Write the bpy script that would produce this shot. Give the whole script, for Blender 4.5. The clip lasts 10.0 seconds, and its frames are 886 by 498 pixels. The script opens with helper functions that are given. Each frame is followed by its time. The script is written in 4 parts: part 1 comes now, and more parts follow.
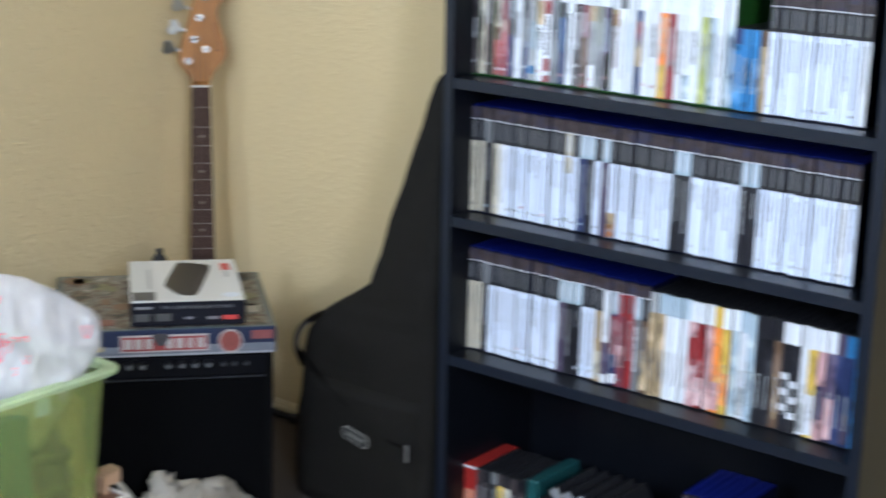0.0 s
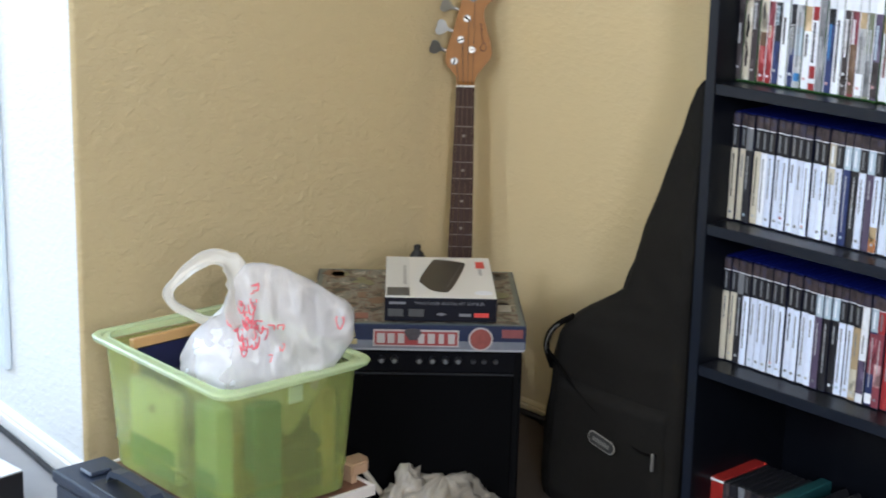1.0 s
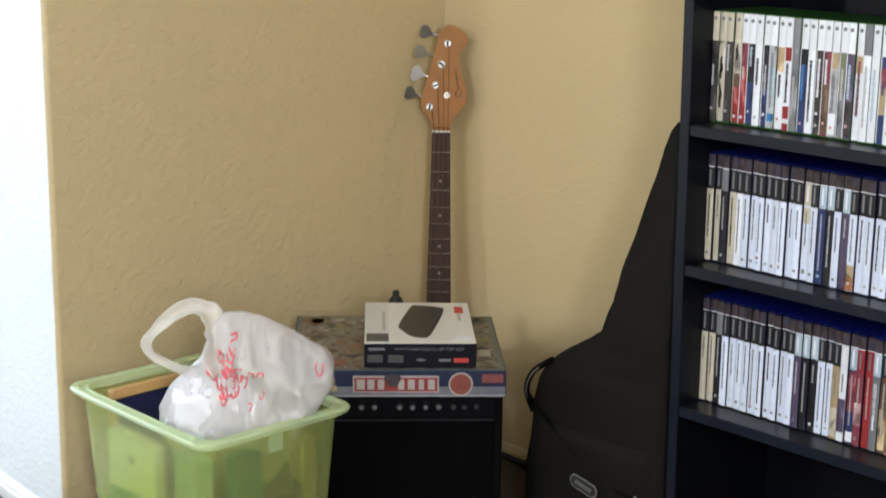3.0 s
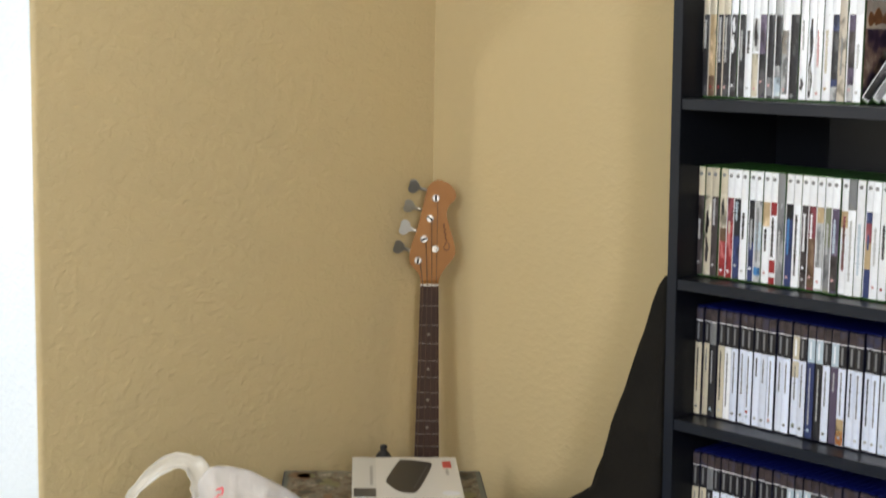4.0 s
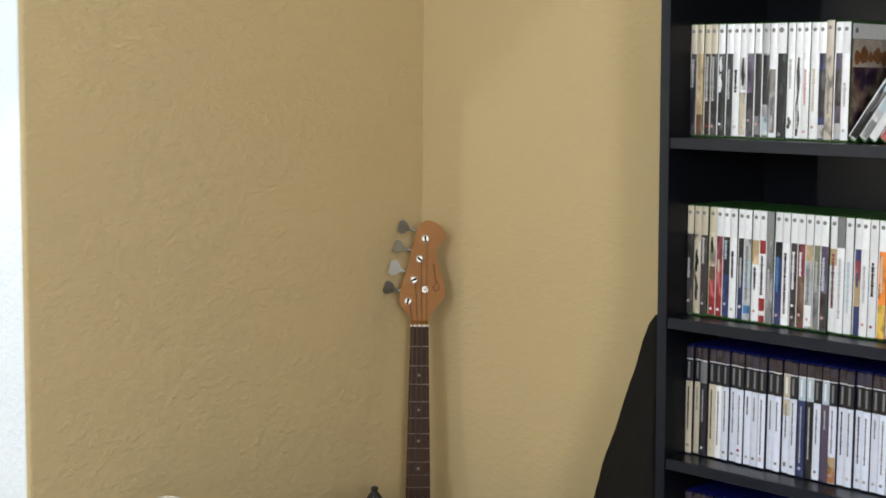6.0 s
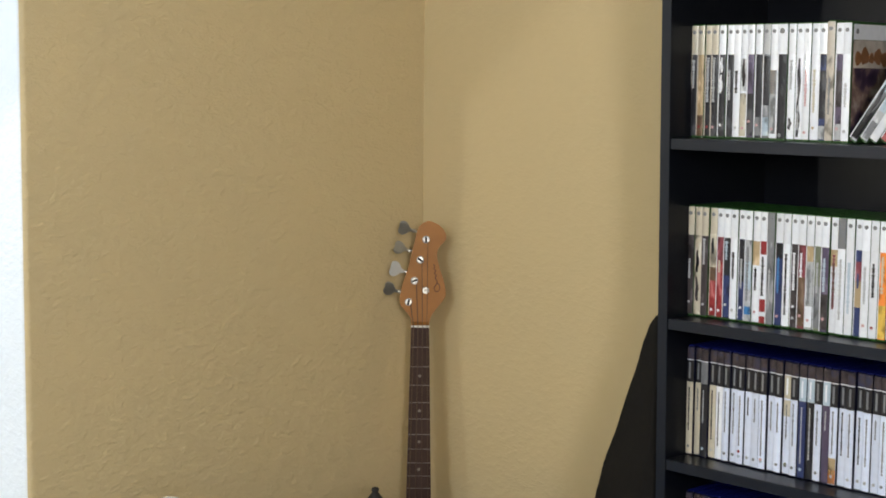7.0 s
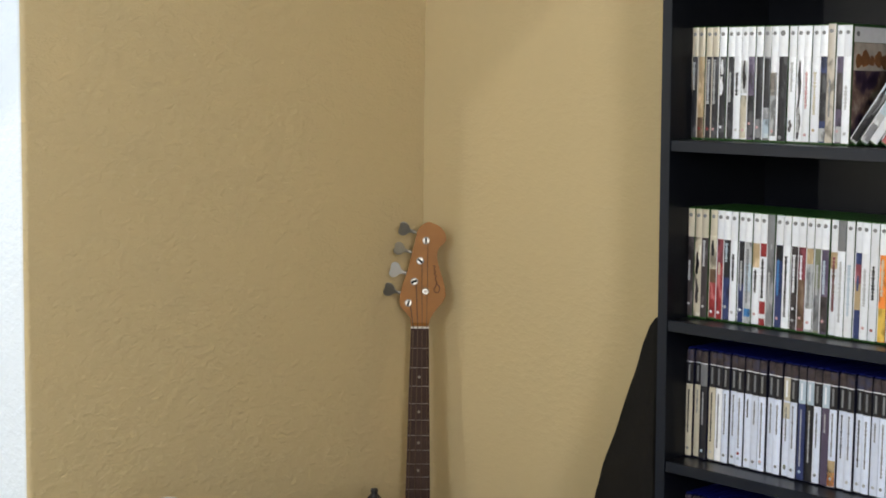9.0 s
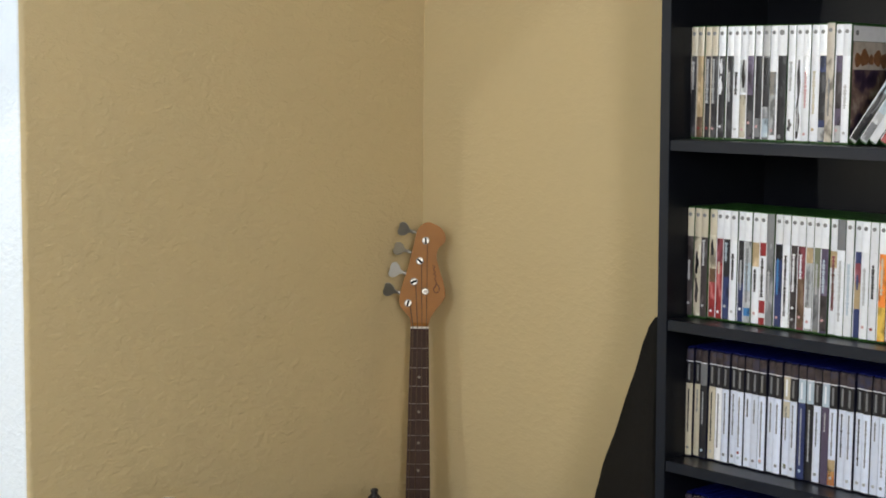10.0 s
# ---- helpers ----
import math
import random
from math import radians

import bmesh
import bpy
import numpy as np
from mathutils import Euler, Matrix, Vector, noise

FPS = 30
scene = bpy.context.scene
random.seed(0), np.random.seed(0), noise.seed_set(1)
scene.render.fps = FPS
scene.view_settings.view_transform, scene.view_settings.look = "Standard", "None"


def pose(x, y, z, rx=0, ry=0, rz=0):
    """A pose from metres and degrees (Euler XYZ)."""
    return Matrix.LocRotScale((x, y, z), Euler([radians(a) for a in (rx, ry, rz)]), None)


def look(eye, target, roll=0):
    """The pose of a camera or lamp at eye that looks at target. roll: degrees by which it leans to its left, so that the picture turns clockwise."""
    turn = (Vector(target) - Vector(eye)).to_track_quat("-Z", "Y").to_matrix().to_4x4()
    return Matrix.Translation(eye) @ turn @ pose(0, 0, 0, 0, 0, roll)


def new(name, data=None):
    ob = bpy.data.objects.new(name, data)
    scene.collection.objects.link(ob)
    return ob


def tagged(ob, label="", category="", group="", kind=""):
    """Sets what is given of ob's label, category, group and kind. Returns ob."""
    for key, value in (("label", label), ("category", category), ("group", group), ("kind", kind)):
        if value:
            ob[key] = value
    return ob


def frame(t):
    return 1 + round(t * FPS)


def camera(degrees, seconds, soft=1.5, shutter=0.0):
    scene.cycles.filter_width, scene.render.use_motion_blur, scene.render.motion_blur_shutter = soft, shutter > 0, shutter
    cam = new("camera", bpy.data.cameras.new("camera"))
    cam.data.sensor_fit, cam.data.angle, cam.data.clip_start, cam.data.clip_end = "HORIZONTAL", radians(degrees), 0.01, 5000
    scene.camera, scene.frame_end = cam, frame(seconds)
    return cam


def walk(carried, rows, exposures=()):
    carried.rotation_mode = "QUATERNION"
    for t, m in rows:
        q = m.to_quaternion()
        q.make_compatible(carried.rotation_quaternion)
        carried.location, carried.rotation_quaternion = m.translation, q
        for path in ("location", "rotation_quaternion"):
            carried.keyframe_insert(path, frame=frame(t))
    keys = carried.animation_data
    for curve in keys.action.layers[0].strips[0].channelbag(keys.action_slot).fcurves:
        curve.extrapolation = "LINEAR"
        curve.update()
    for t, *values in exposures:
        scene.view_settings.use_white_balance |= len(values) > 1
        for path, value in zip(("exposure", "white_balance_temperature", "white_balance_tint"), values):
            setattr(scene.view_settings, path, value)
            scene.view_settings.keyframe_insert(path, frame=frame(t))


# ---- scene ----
cam = camera(31.51, 10.0, soft=1.8, shutter=0.5)
PATH = [
    (0.0, pose(-2.430, -2.414, 1.265, 75.24, -1.70, -52.23)),
    (0.2, pose(-2.425, -2.418, 1.265, 75.15, -1.75, -48.90)),
    (0.4, pose(-2.419, -2.422, 1.265, 75.15, -1.85, -45.35)),
    (0.5, pose(-2.417, -2.425, 1.265, 75.17, -1.88, -43.62)),
    (0.6, pose(-2.414, -2.427, 1.265, 75.18, -1.85, -42.45)),
    (0.8, pose(-2.408, -2.431, 1.265, 75.09, -1.62, -40.86)),
    (1.0, pose(-2.403, -2.435, 1.263, 75.08, -1.54, -42.03)),
    (1.5, pose(-2.403, -2.435, 1.263, 75.23, -0.31, -42.69)),
    (2.0, pose(-2.403, -2.435, 1.263, 75.38, -1.41, -42.55)),
    (2.2, pose(-2.403, -2.435, 1.263, 75.41, -1.41, -42.55)),
    (3.3, pose(-2.403, -2.435, 1.263, 78.08, -0.47, -43.30)),
    (3.5, pose(-2.403, -2.435, 1.263, 79.50, -0.92, -43.23)),
    (4.0, pose(-2.403, -2.435, 1.263, 82.35, -0.92, -43.45)),
    (4.5, pose(-2.403, -2.435, 1.263, 83.87, -0.65, -43.64)),
    (5.0, pose(-2.403, -2.435, 1.263, 83.94, -0.68, -43.75)),
    (5.5, pose(-2.403, -2.435, 1.263, 83.83, -0.56, -43.88)),
    (7.0, pose(-2.403, -2.435, 1.263, 83.86, -0.56, -43.85)),
    (7.5, pose(-2.403, -2.435, 1.263, 83.95, -0.63, -43.79)),
    (8.0, pose(-2.403, -2.435, 1.263, 84.02, -0.65, -43.79)),
    (8.5, pose(-2.403, -2.435, 1.263, 83.98, -0.40, -43.85)),
    (9.0, pose(-2.403, -2.435, 1.263, 83.90, -0.75, -43.83)),
    (9.5, pose(-2.403, -2.435, 1.263, 83.83, -0.70, -43.84)),
    (10.0, pose(-2.403, -2.435, 1.263, 83.90, -0.62, -43.86)),
]
EXPOSURES = [
    (0.0, 0.40, 5250, 9), (0.5, 0.48, 5450, 9), (1.0, 0.25, 5650, 10), (1.5, 0.16, 5700, 10), (2.0, 0.13, 5850, 10), (3.3, 0.14, 6250, 10),
    (4.0, 0.07, 6450, 10), (5.0, -0.06, 6400, 10), (7.0, -0.08, 6400, 10), (10.0, -0.17, 6400, 10),
]
walk(cam, PATH, EXPOSURES)

# ---- light ----
world = bpy.data.worlds.new("sky")
scene.world = world
world.use_nodes = True
wn = world.node_tree.nodes
sky = wn.new("ShaderNodeTexSky")
sky.sky_type, sky.sun_disc = "NISHITA", False
sky.sun_elevation, sky.sun_rotation = radians(40), radians(250)
world.node_tree.links.new(sky.outputs[0], wn["Background"].inputs[0])
wn["Background"].inputs[1].default_value = 0.1


def window_light(name, eye, target, w, h, watts, color):
    lamp = bpy.data.lights.new(name, "AREA")
    lamp.shape, lamp.size, lamp.size_y, lamp.energy, lamp.color = "RECTANGLE", w, h, watts, color
    ob = new(name, lamp)
    ob.matrix_world = look(eye, target)
    return ob


FLOOR = 0.0
CEIL = 2.42
window_light("room_window_daylight", (-2.90, -3.71, 1.70), (-2.90, 0, 1.70), 0.48, 1.15, 65, (0.99, 0.98, 0.98))
# Unseen source, added to brighten the left end of the north wall.
window_light("west_window_daylight", (-3.28, -1.25, 1.78), (0, -1.25, 1.78), 0.8, 1.0, 31, (0.93, 0.97, 1.0))
window_light("hall_window_daylight", (-2.05, 2.585, 1.62), (-2.05, 0, 1.62), 1.0, 1.25, 61, (0.74, 0.87, 1.0))
# Small unseen lamp, added to draw sharp shadow edges on the east wall.
window_light("side_window_daylight", (-3.28, 0.425, 1.30), (0, 0.425, 1.30), 0.07, 0.085, 11.0, (1.0, 0.96, 0.88))

# ---- materials ----
MATS = {}


def mat(name, color, rough=0.5, metal=0.0, vary=0.06, scale=30.0, bump=0.0, bump_scale=200.0, trans=0.0, spec=0.5, obj=0.0, coat=0.0, ior=1.45, vary2=0.0, scale2=3.0):
    if name in MATS:
        return MATS[name]
    m = bpy.data.materials.new(name)
    m.use_nodes = True
    nt = m.node_tree
    n, l = nt.nodes, nt.links
    b = n["Principled BSDF"]
    b.inputs["Roughness"].default_value = rough
    b.inputs["Metallic"].default_value = metal
    b.inputs["Transmission Weight"].default_value = trans
    b.inputs["Specular IOR Level"].default_value = spec
    b.inputs["Coat Weight"].default_value = coat
    b.inputs["IOR"].default_value = ior
    co = n.new("ShaderNodeTexCoord")
    val = None

    def add(sig, amount):
        nonlocal val
        mr = n.new("ShaderNodeMapRange")
        mr.inputs[3].default_value, mr.inputs[4].default_value = 1 - amount, 1 + amount
        l.new(sig, mr.inputs[0])
        if val is None:
            val = mr.outputs[0]
        else:
            mu = n.new("ShaderNodeMath")
            mu.operation = "MULTIPLY"
            l.new(val, mu.inputs[0])
            l.new(mr.outputs[0], mu.inputs[1])
            val = mu.outputs[0]

    def noise_of(s, detail=3.0):
        t = n.new("ShaderNodeTexNoise")
        t.inputs["Scale"].default_value, t.inputs["Detail"].default_value = s, detail
        l.new(co.outputs["Object"], t.inputs["Vector"])
        return t.outputs[0]

    if vary:
        add(noise_of(scale), vary)
    if vary2:
        add(noise_of(scale2, 2.0), vary2)
    if obj:
        add(n.new("ShaderNodeObjectInfo").outputs["Random"], obj)
    if val is not None:
        mx = n.new("ShaderNodeVectorMath")
        mx.operation = "SCALE"
        mx.inputs[0].default_value = color
        l.new(val, mx.inputs["Scale"])
        l.new(mx.outputs[0], b.inputs["Base Color"])
    else:
        b.inputs["Base Color"].default_value = (*color, 1)
    if bump:
        bp = n.new("ShaderNodeBump")
        bp.inputs["Strength"].default_value, bp.inputs["Distance"].default_value = bump, 0.004
        l.new(noise_of(bump_scale, 2.0), bp.inputs["Height"])
        l.new(bp.outputs[0], b.inputs["Normal"])
    MATS[name] = m
    return m


def textured_paint(name, color, strength):
    """Rolled wall paint over a knock-down plaster texture."""
    m = mat(name, color, rough=0.62, vary=0.025, scale=40, vary2=0.035, scale2=1.6, spec=0.35)
    nt = m.node_tree
    n, l = nt.nodes, nt.links
    co = n.new("ShaderNodeTexCoord")
    wide = n.new("ShaderNodeVectorMath")
    wide.operation = "MULTIPLY"
    wide.inputs[1].default_value = (1.0, 1.0, 1.6)
    l.new(co.outputs["Object"], wide.inputs[0])
    heights = []
    for s, lo, hi in ((50.0, 0.42, 0.68), (130.0, 0.35, 0.75)):
        t = n.new("ShaderNodeTexNoise")
        t.inputs["Scale"].default_value, t.inputs["Detail"].default_value, t.inputs["Distortion"].default_value = s, 2.0, 0.2
        l.new(wide.outputs[0], t.inputs["Vector"])
        r = n.new("ShaderNodeMapRange")
        r.interpolation_type = "SMOOTHSTEP"
        r.inputs[1].default_value, r.inputs[2].default_value = lo, hi
        l.new(t.outputs[0], r.inputs[0])
        heights.append(r.outputs[0])
    mix = n.new("ShaderNodeMath")
    mix.operation = "MULTIPLY_ADD"
    mix.inputs[1].default_value = 0.35
    l.new(heights[1], mix.inputs[0])
    l.new(heights[0], mix.inputs[2])
    bp = n.new("ShaderNodeBump")
    bp.inputs["Strength"].default_value, bp.inputs["Distance"].default_value = strength, 0.0028
    l.new(mix.outputs[0], bp.inputs["Height"])
    l.new(bp.outputs[0], n["Principled BSDF"].inputs["Normal"])
    return m


YELLOW = textured_paint("yellow_wall_paint", (0.56, 0.455, 0.262), 0.34)
YELLOW_SMOOTH = textured_paint("yellow_wall_paint_smoother", (0.56, 0.455, 0.262), 0.15)
WHITEWALL = textured_paint("white_wall_paint", (0.73, 0.765, 0.80), 0.25)
CEILING = textured_paint("ceiling_paint", (0.78, 0.76, 0.72), 0.6)
TRIM = mat("trim_gloss_paint", (0.55, 0.46, 0.28), 0.35, vary=0.03)
TRIMW = mat("white_trim_paint", (0.80, 0.80, 0.80), 0.35, vary=0.03)
CARPET = mat("carpet", (0.052, 0.039, 0.029), 0.95, vary=0.25, scale=260, bump=0.9, bump_scale=420, vary2=0.08, scale2=4)
BLACKWOOD = mat("black_brown_veneer", (0.0042, 0.005, 0.0078), 0.30, spec=0.22, vary=0.25, scale=25, bump=0.05, bump_scale=180)
BLACKEDGE = mat("black_edge_band", (0.006, 0.009, 0.018), 0.42, spec=0.4, vary=0.15, scale=40)

# ---- mesh helpers ----


def thing(name, m, label, category, group="", kind=""):
    ob = new(name)
    ob.empty_display_size = 0.05
    ob.matrix_world = m
    return tagged(ob, label, category, group, kind)


def mesh_of(name, bm, material, smooth=False):
    me = bpy.data.meshes.new(name)
    bm.normal_update()
    bm.to_mesh(me)
    bm.free()
    me.materials.append(material)
    if smooth:
        for f in me.polygons:
            f.use_smooth = True
    return me


def part(name, bm, material, parent, label="", smooth=False):
    """A bmesh as one mesh object under a thing or a part, in that parent's own coordinates."""
    me = bm if isinstance(bm, bpy.types.Mesh) else mesh_of(name, bm, material, smooth)
    ob = new(name, me)
    ob.parent = parent
    if label:
        ob["label"] = label
    return ob


def block(size, center=(0, 0, 0), bevel=0.0, m=None, bm=None, seg=1):
    bm = bm or bmesh.new()
    t = Matrix.Translation(center) @ Matrix.Diagonal((*size, 1))
    g = bmesh.ops.create_cube(bm, size=1, matrix=(m @ t) if m else t)
    if bevel:
        es = list({e for v in g["verts"] for e in v.link_edges})
        bmesh.ops.bevel(bm, geom=es, offset=bevel, segments=seg, affect="EDGES", profile=0.5)
    return bm


def span(a, b, bevel=0.0, bm=None, seg=1):
    """A box from corner a to corner b."""
    return block([abs(q - p) for p, q in zip(a, b)], [(p + q) / 2 for p, q in zip(a, b)], bevel, None, bm, seg)


def rod(p, q, r, bm=None, r2=None, n=10, caps=True):
    bm = bm or bmesh.new()
    p, q = Vector(p), Vector(q)
    d = q - p
    m = Matrix.Translation((p + q) / 2) @ d.to_track_quat("Z", "Y").to_matrix().to_4x4()
    bmesh.ops.create_cone(bm, cap_ends=caps, segments=n, radius1=r, radius2=r if r2 is None else r2, depth=d.length, matrix=m)
    return bm


def skin(rings, bm=None, cap=(True, True), closed=True):
    """Faces between rings of points."""
    bm = bm or bmesh.new()
    vs = [[bm.verts.new(p) for p in r] for r in rings]
    n = len(rings[0])
    for a, b in zip(vs, vs[1:]):
        for i in range(n if closed else n - 1):
            j = (i + 1) % n
            bm.faces.new((a[i], a[j], b[j], b[i]))
    if cap[0]:
        bm.faces.new(vs[0][::-1])
    if cap[1]:
        bm.faces.new(vs[-1])
    bmesh.ops.recalc_face_normals(bm, faces=bm.faces)
    return bm


def round_rect(w, d, r, z, n=5):
    pts = []
    for cx, cy, a0 in ((1, 1, 0), (-1, 1, 90), (-1, -1, 180), (1, -1, 270)):
        for i in range(n + 1):
            a = radians(a0 + 90 * i / n)
            pts.append((cx * (w / 2 - r) + r * math.cos(a), cy * (d / 2 - r) + r * math.sin(a), z))
    return pts


def tube(points, r, n=8, bm=None):
    """A round cable through points."""
    pts = [Vector(p) for p in points]
    rings = []
    for i, p in enumerate(pts):
        d = (pts[min(i + 1, len(pts) - 1)] - pts[max(i - 1, 0)]).normalized()
        s = d.cross(Vector((0.13, 0.21, 0.97))).normalized()
        u = s.cross(d)
        rings.append([p + r * (math.cos(k) * s + math.sin(k) * u) for k in [2 * math.pi * j / n for j in range(n)]])
    return skin(rings, bm)


def smooth_line(points, steps=8):
    """Catmull-Rom points through the given ones."""
    p = [Vector(q) for q in points]
    p = [2 * p[0] - p[1]] + p + [2 * p[-1] - p[-2]]
    out = []
    for i in range(1, len(p) - 2):
        for k in range(steps):
            t = k / steps
            a, b, c, d = p[i - 1:i + 3]
            out.append(0.5 * ((2 * b) + (c - a) * t + (2 * a - 5 * b + 4 * c - d) * t * t + (3 * b - a - 3 * c + d) * t ** 3))
    return out + [p[-2]]


def plate(outline, t):
    """A flat shape in local x-y with thickness t from z = 0 up."""
    return skin([[(x, y, 0) for x, y in outline], [(x, y, t) for x, y in outline]])


def words(text, size, material, m, parent, name="lettering"):
    cu = bpy.data.curves.new(name, "FONT")
    cu.body, cu.size, cu.extrude = text, size, 0.0002
    tmp = bpy.data.objects.new(name, cu)
    me = bpy.data.meshes.new_from_object(tmp)
    bpy.data.objects.remove(tmp)
    me.materials.clear()
    me.materials.append(material)
    ob = part(name, me, material, parent)
    ob.matrix_basis = m
    return ob


# ---- structure ----
YA, XW = 0.127, -0.99
SPLAY = 0.074


def hall_x(y):
    """The face of the hall's side wall, splayed so its baseboard fits the camera's view."""
    return XW + SPLAY * (y - YA)


def structure(name, bm, material, label, category="", smooth=False):
    ob = new(name, mesh_of(name, bm, material, smooth))
    return tagged(ob, label, category or "wall", kind="structure")


structure("floor", span((-3.41, -3.84, FLOOR - 0.1), (0.12, 2.75, FLOOR)), CARPET, "brown cut-pile carpet over the whole room", "floor")
# Window light in the hall is put into this slab's paler colour.
HALL_LIT_FLOOR = mat("hall_floor_lit_tone", (0.34, 0.33, 0.33), 0.5, vary=0.08, scale=14, vary2=0.06, scale2=3, bump=0.1, bump_scale=160)
structure("floor_hall", span((-3.28, 0.0, FLOOR), (-0.93, 2.59, FLOOR + 0.004)), HALL_LIT_FLOOR, "hall floor slab coloured paler for the window light on it", "floor")
structure("ceiling", span((-3.41, -3.84, CEIL), (0.12, 2.75, CEIL + 0.1)), CEILING, "white textured plaster ceiling", "ceiling")


def stub_wall():
    """The partition with a rounded free end; its end face runs on as the hall's side wall."""
    r, k = 0.012, 6
    out = [(0.0, YA), (0.0, YA + 0.11), (XW + 0.12, YA + 0.11), (hall_x(2.6) + 0.11, 2.6), (hall_x(2.6), 2.6)]
    out += [(XW + r - r * math.cos(a), YA + r - r * math.sin(a)) for a in [radians(90 * i / k) for i in range(k + 1)]]
    return out


def wall_north_mesh():
    o = stub_wall()
    bm = skin([[(x, y, FLOOR) for x, y in o], [(x, y, CEIL) for x, y in o]])
    me = mesh_of("wall_north", bm, YELLOW)
    me.materials.append(WHITEWALL)
    for f in me.polygons:
        if f.normal.x < -0.8:
            f.material_index = 1
    return me


tagged(new("wall_north", wall_north_mesh()), "yellow textured plaster wall with a rounded free end and a white return", "wall", kind="structure")
structure("wall_east", span((0, -3.84, FLOOR), (0.12, YA + 0.11, CEIL)), YELLOW_SMOOTH, "yellow textured plaster wall behind the bookcase")


def wall_with_window(name, axis, at, thick, lo, hi, w0, w1, z0, z1, label, material=YELLOW):
    bm = bmesh.new()
    for a0, a1, b0, b1 in ((lo, w0, FLOOR, CEIL), (w1, hi, FLOOR, CEIL), (w0, w1, FLOOR, z0), (w0, w1, z1, CEIL)):
        if axis == "y":
            span((a0, at, b0), (a1, at + thick, b1), bm=bm)
        else:
            span((at, a0, b0), (at + thick, a1, b1), bm=bm)
    structure(name, bm, material, label)


wall_with_window("wall_south", "y", -3.84, 0.12, -3.29, 0.0, -3.15, -2.65, 1.06, 2.34, "yellow plaster wall with a window opening")
# Unseen west wall; its two openings are cut for the added lamps.
bm = bmesh.new()
for y0, y1, z0, z1 in ((-3.84, -1.66, FLOOR, CEIL), (-1.66, -0.84, FLOOR, 1.26), (-1.66, -0.84, 2.30, CEIL), (-0.84, 0.38, FLOOR, CEIL),
                       (0.38, 0.47, FLOOR, 1.25), (0.38, 0.47, 1.35, CEIL), (0.47, 2.75, FLOOR, CEIL)):
    span((-3.41, y0, z0), (-3.29, y1, z1), bm=bm)
structure("wall_west", bm, YELLOW, "unseen yellow plaster wall with openings for two added lamps")
wall_with_window("wall_hall", "y", 2.60, 0.12, -3.29, XW + 0.32, -2.55, -1.55, 0.95, 2.28, "white plaster wall with a window at the hall end", WHITEWALL)
# unseen sloped slab, added to cut the diagonal shadow on the east wall
blocker_profile = [(-0.0141, CEIL), (-0.0141, 1.426), (0.0469, 1.374), (0.1754, 1.265), (0.2787, 1.1772), (0.34, 1.1772), (0.34, CEIL)]
structure("stair_soffit", skin([[(x, y, z) for y, z in blocker_profile] for x in (-1.50, -1.40)]), WHITEWALL, "unseen sloped white slab added to cast a diagonal shadow", "stairs")


def baseboard(name, p, q, out, h, material, label):
    """A moulded skirting board from p to q; out points into the room."""
    p, q, o = Vector(p), Vector(q), Vector(out)
    prof = [(0, 0), (0.012, 0), (0.012, h * 0.62), (0.009, h * 0.68), (0.010, h * 0.78), (0.006, h * 0.94), (0.003, h), (0, h)]
    structure(name, skin([[e + o * a + Vector((0, 0, b)) for a, b in prof] for e in (p, q)]), material, label, "baseboard")


baseboard("baseboard_1", (-0.001, YA - 0.001, FLOOR), (-0.001, -3.7, FLOOR), (-1, 0, 0), 0.030, TRIM, "cream painted low baseboard")
baseboard("baseboard_2", (XW + 0.012, YA - 0.001, FLOOR), (-0.015, YA - 0.001, FLOOR), (0, -1, 0), 0.030, TRIM, "cream painted low baseboard")
baseboard("baseboard_3", (XW - 0.001, YA - 0.012, FLOOR), (hall_x(2.59) - 0.001, 2.59, FLOOR), (-1, 0.074, 0), 0.056, TRIMW, "white gloss painted baseboard")

# a pale board hung flat on the hall wall
panel = thing("wall_panel", pose(hall_x(0.957) - 0.002, 0.957, 0.80, 0, 0, -4.23), "large pale blue-white board fixed flat to the hall wall", "board")
part("board", block((0.014, 1.0, 1.30), (-0.008, 0, 0), 0.002), mat("pale_board", (0.66, 0.74, 0.80), 0.3, vary=0.03), panel)

# ---- bookcase ----
BX0, BX1, BY0, BY1, BTOP = -0.30, -0.02, -0.78, -1.58, 1.80
SHELVES = {"bottom": 0.025, "five": 0.367, "four": 0.622, "three": 0.865, "two": 1.170, "one": 1.475}
bookcase = thing("bookcase", pose(-0.16, -1.18, FLOOR), "tall black-brown wooden bookcase full of game cases against a yellow wall", "bookcase")


VIEW_SHEAR = 0.014


def shear_y(z):
    """How far the frame is sheared to the north at height z, to fit the camera's view."""
    return VIEW_SHEAR * (z - 0.96)


def local(bm):
    for v in bm.verts:
        v.co.y += shear_y(v.co.z)
    bm.transform(Matrix.Translation((0.16, 1.18, -FLOOR)))
    return bm


for y in (BY0, BY1 + 0.02):
    sp = part("side_panel", local(span((BX0, y - 0.02, FLOOR), (BX1, y, BTOP))), BLACKWOOD, bookcase)
    part("edge_band", local(span((BX0 - 0.0015, y - 0.0195, FLOOR + 0.001), (BX0 + 0.0008, y - 0.0005, BTOP - 0.001))), BLACKEDGE, sp, "blue-black edge banding")
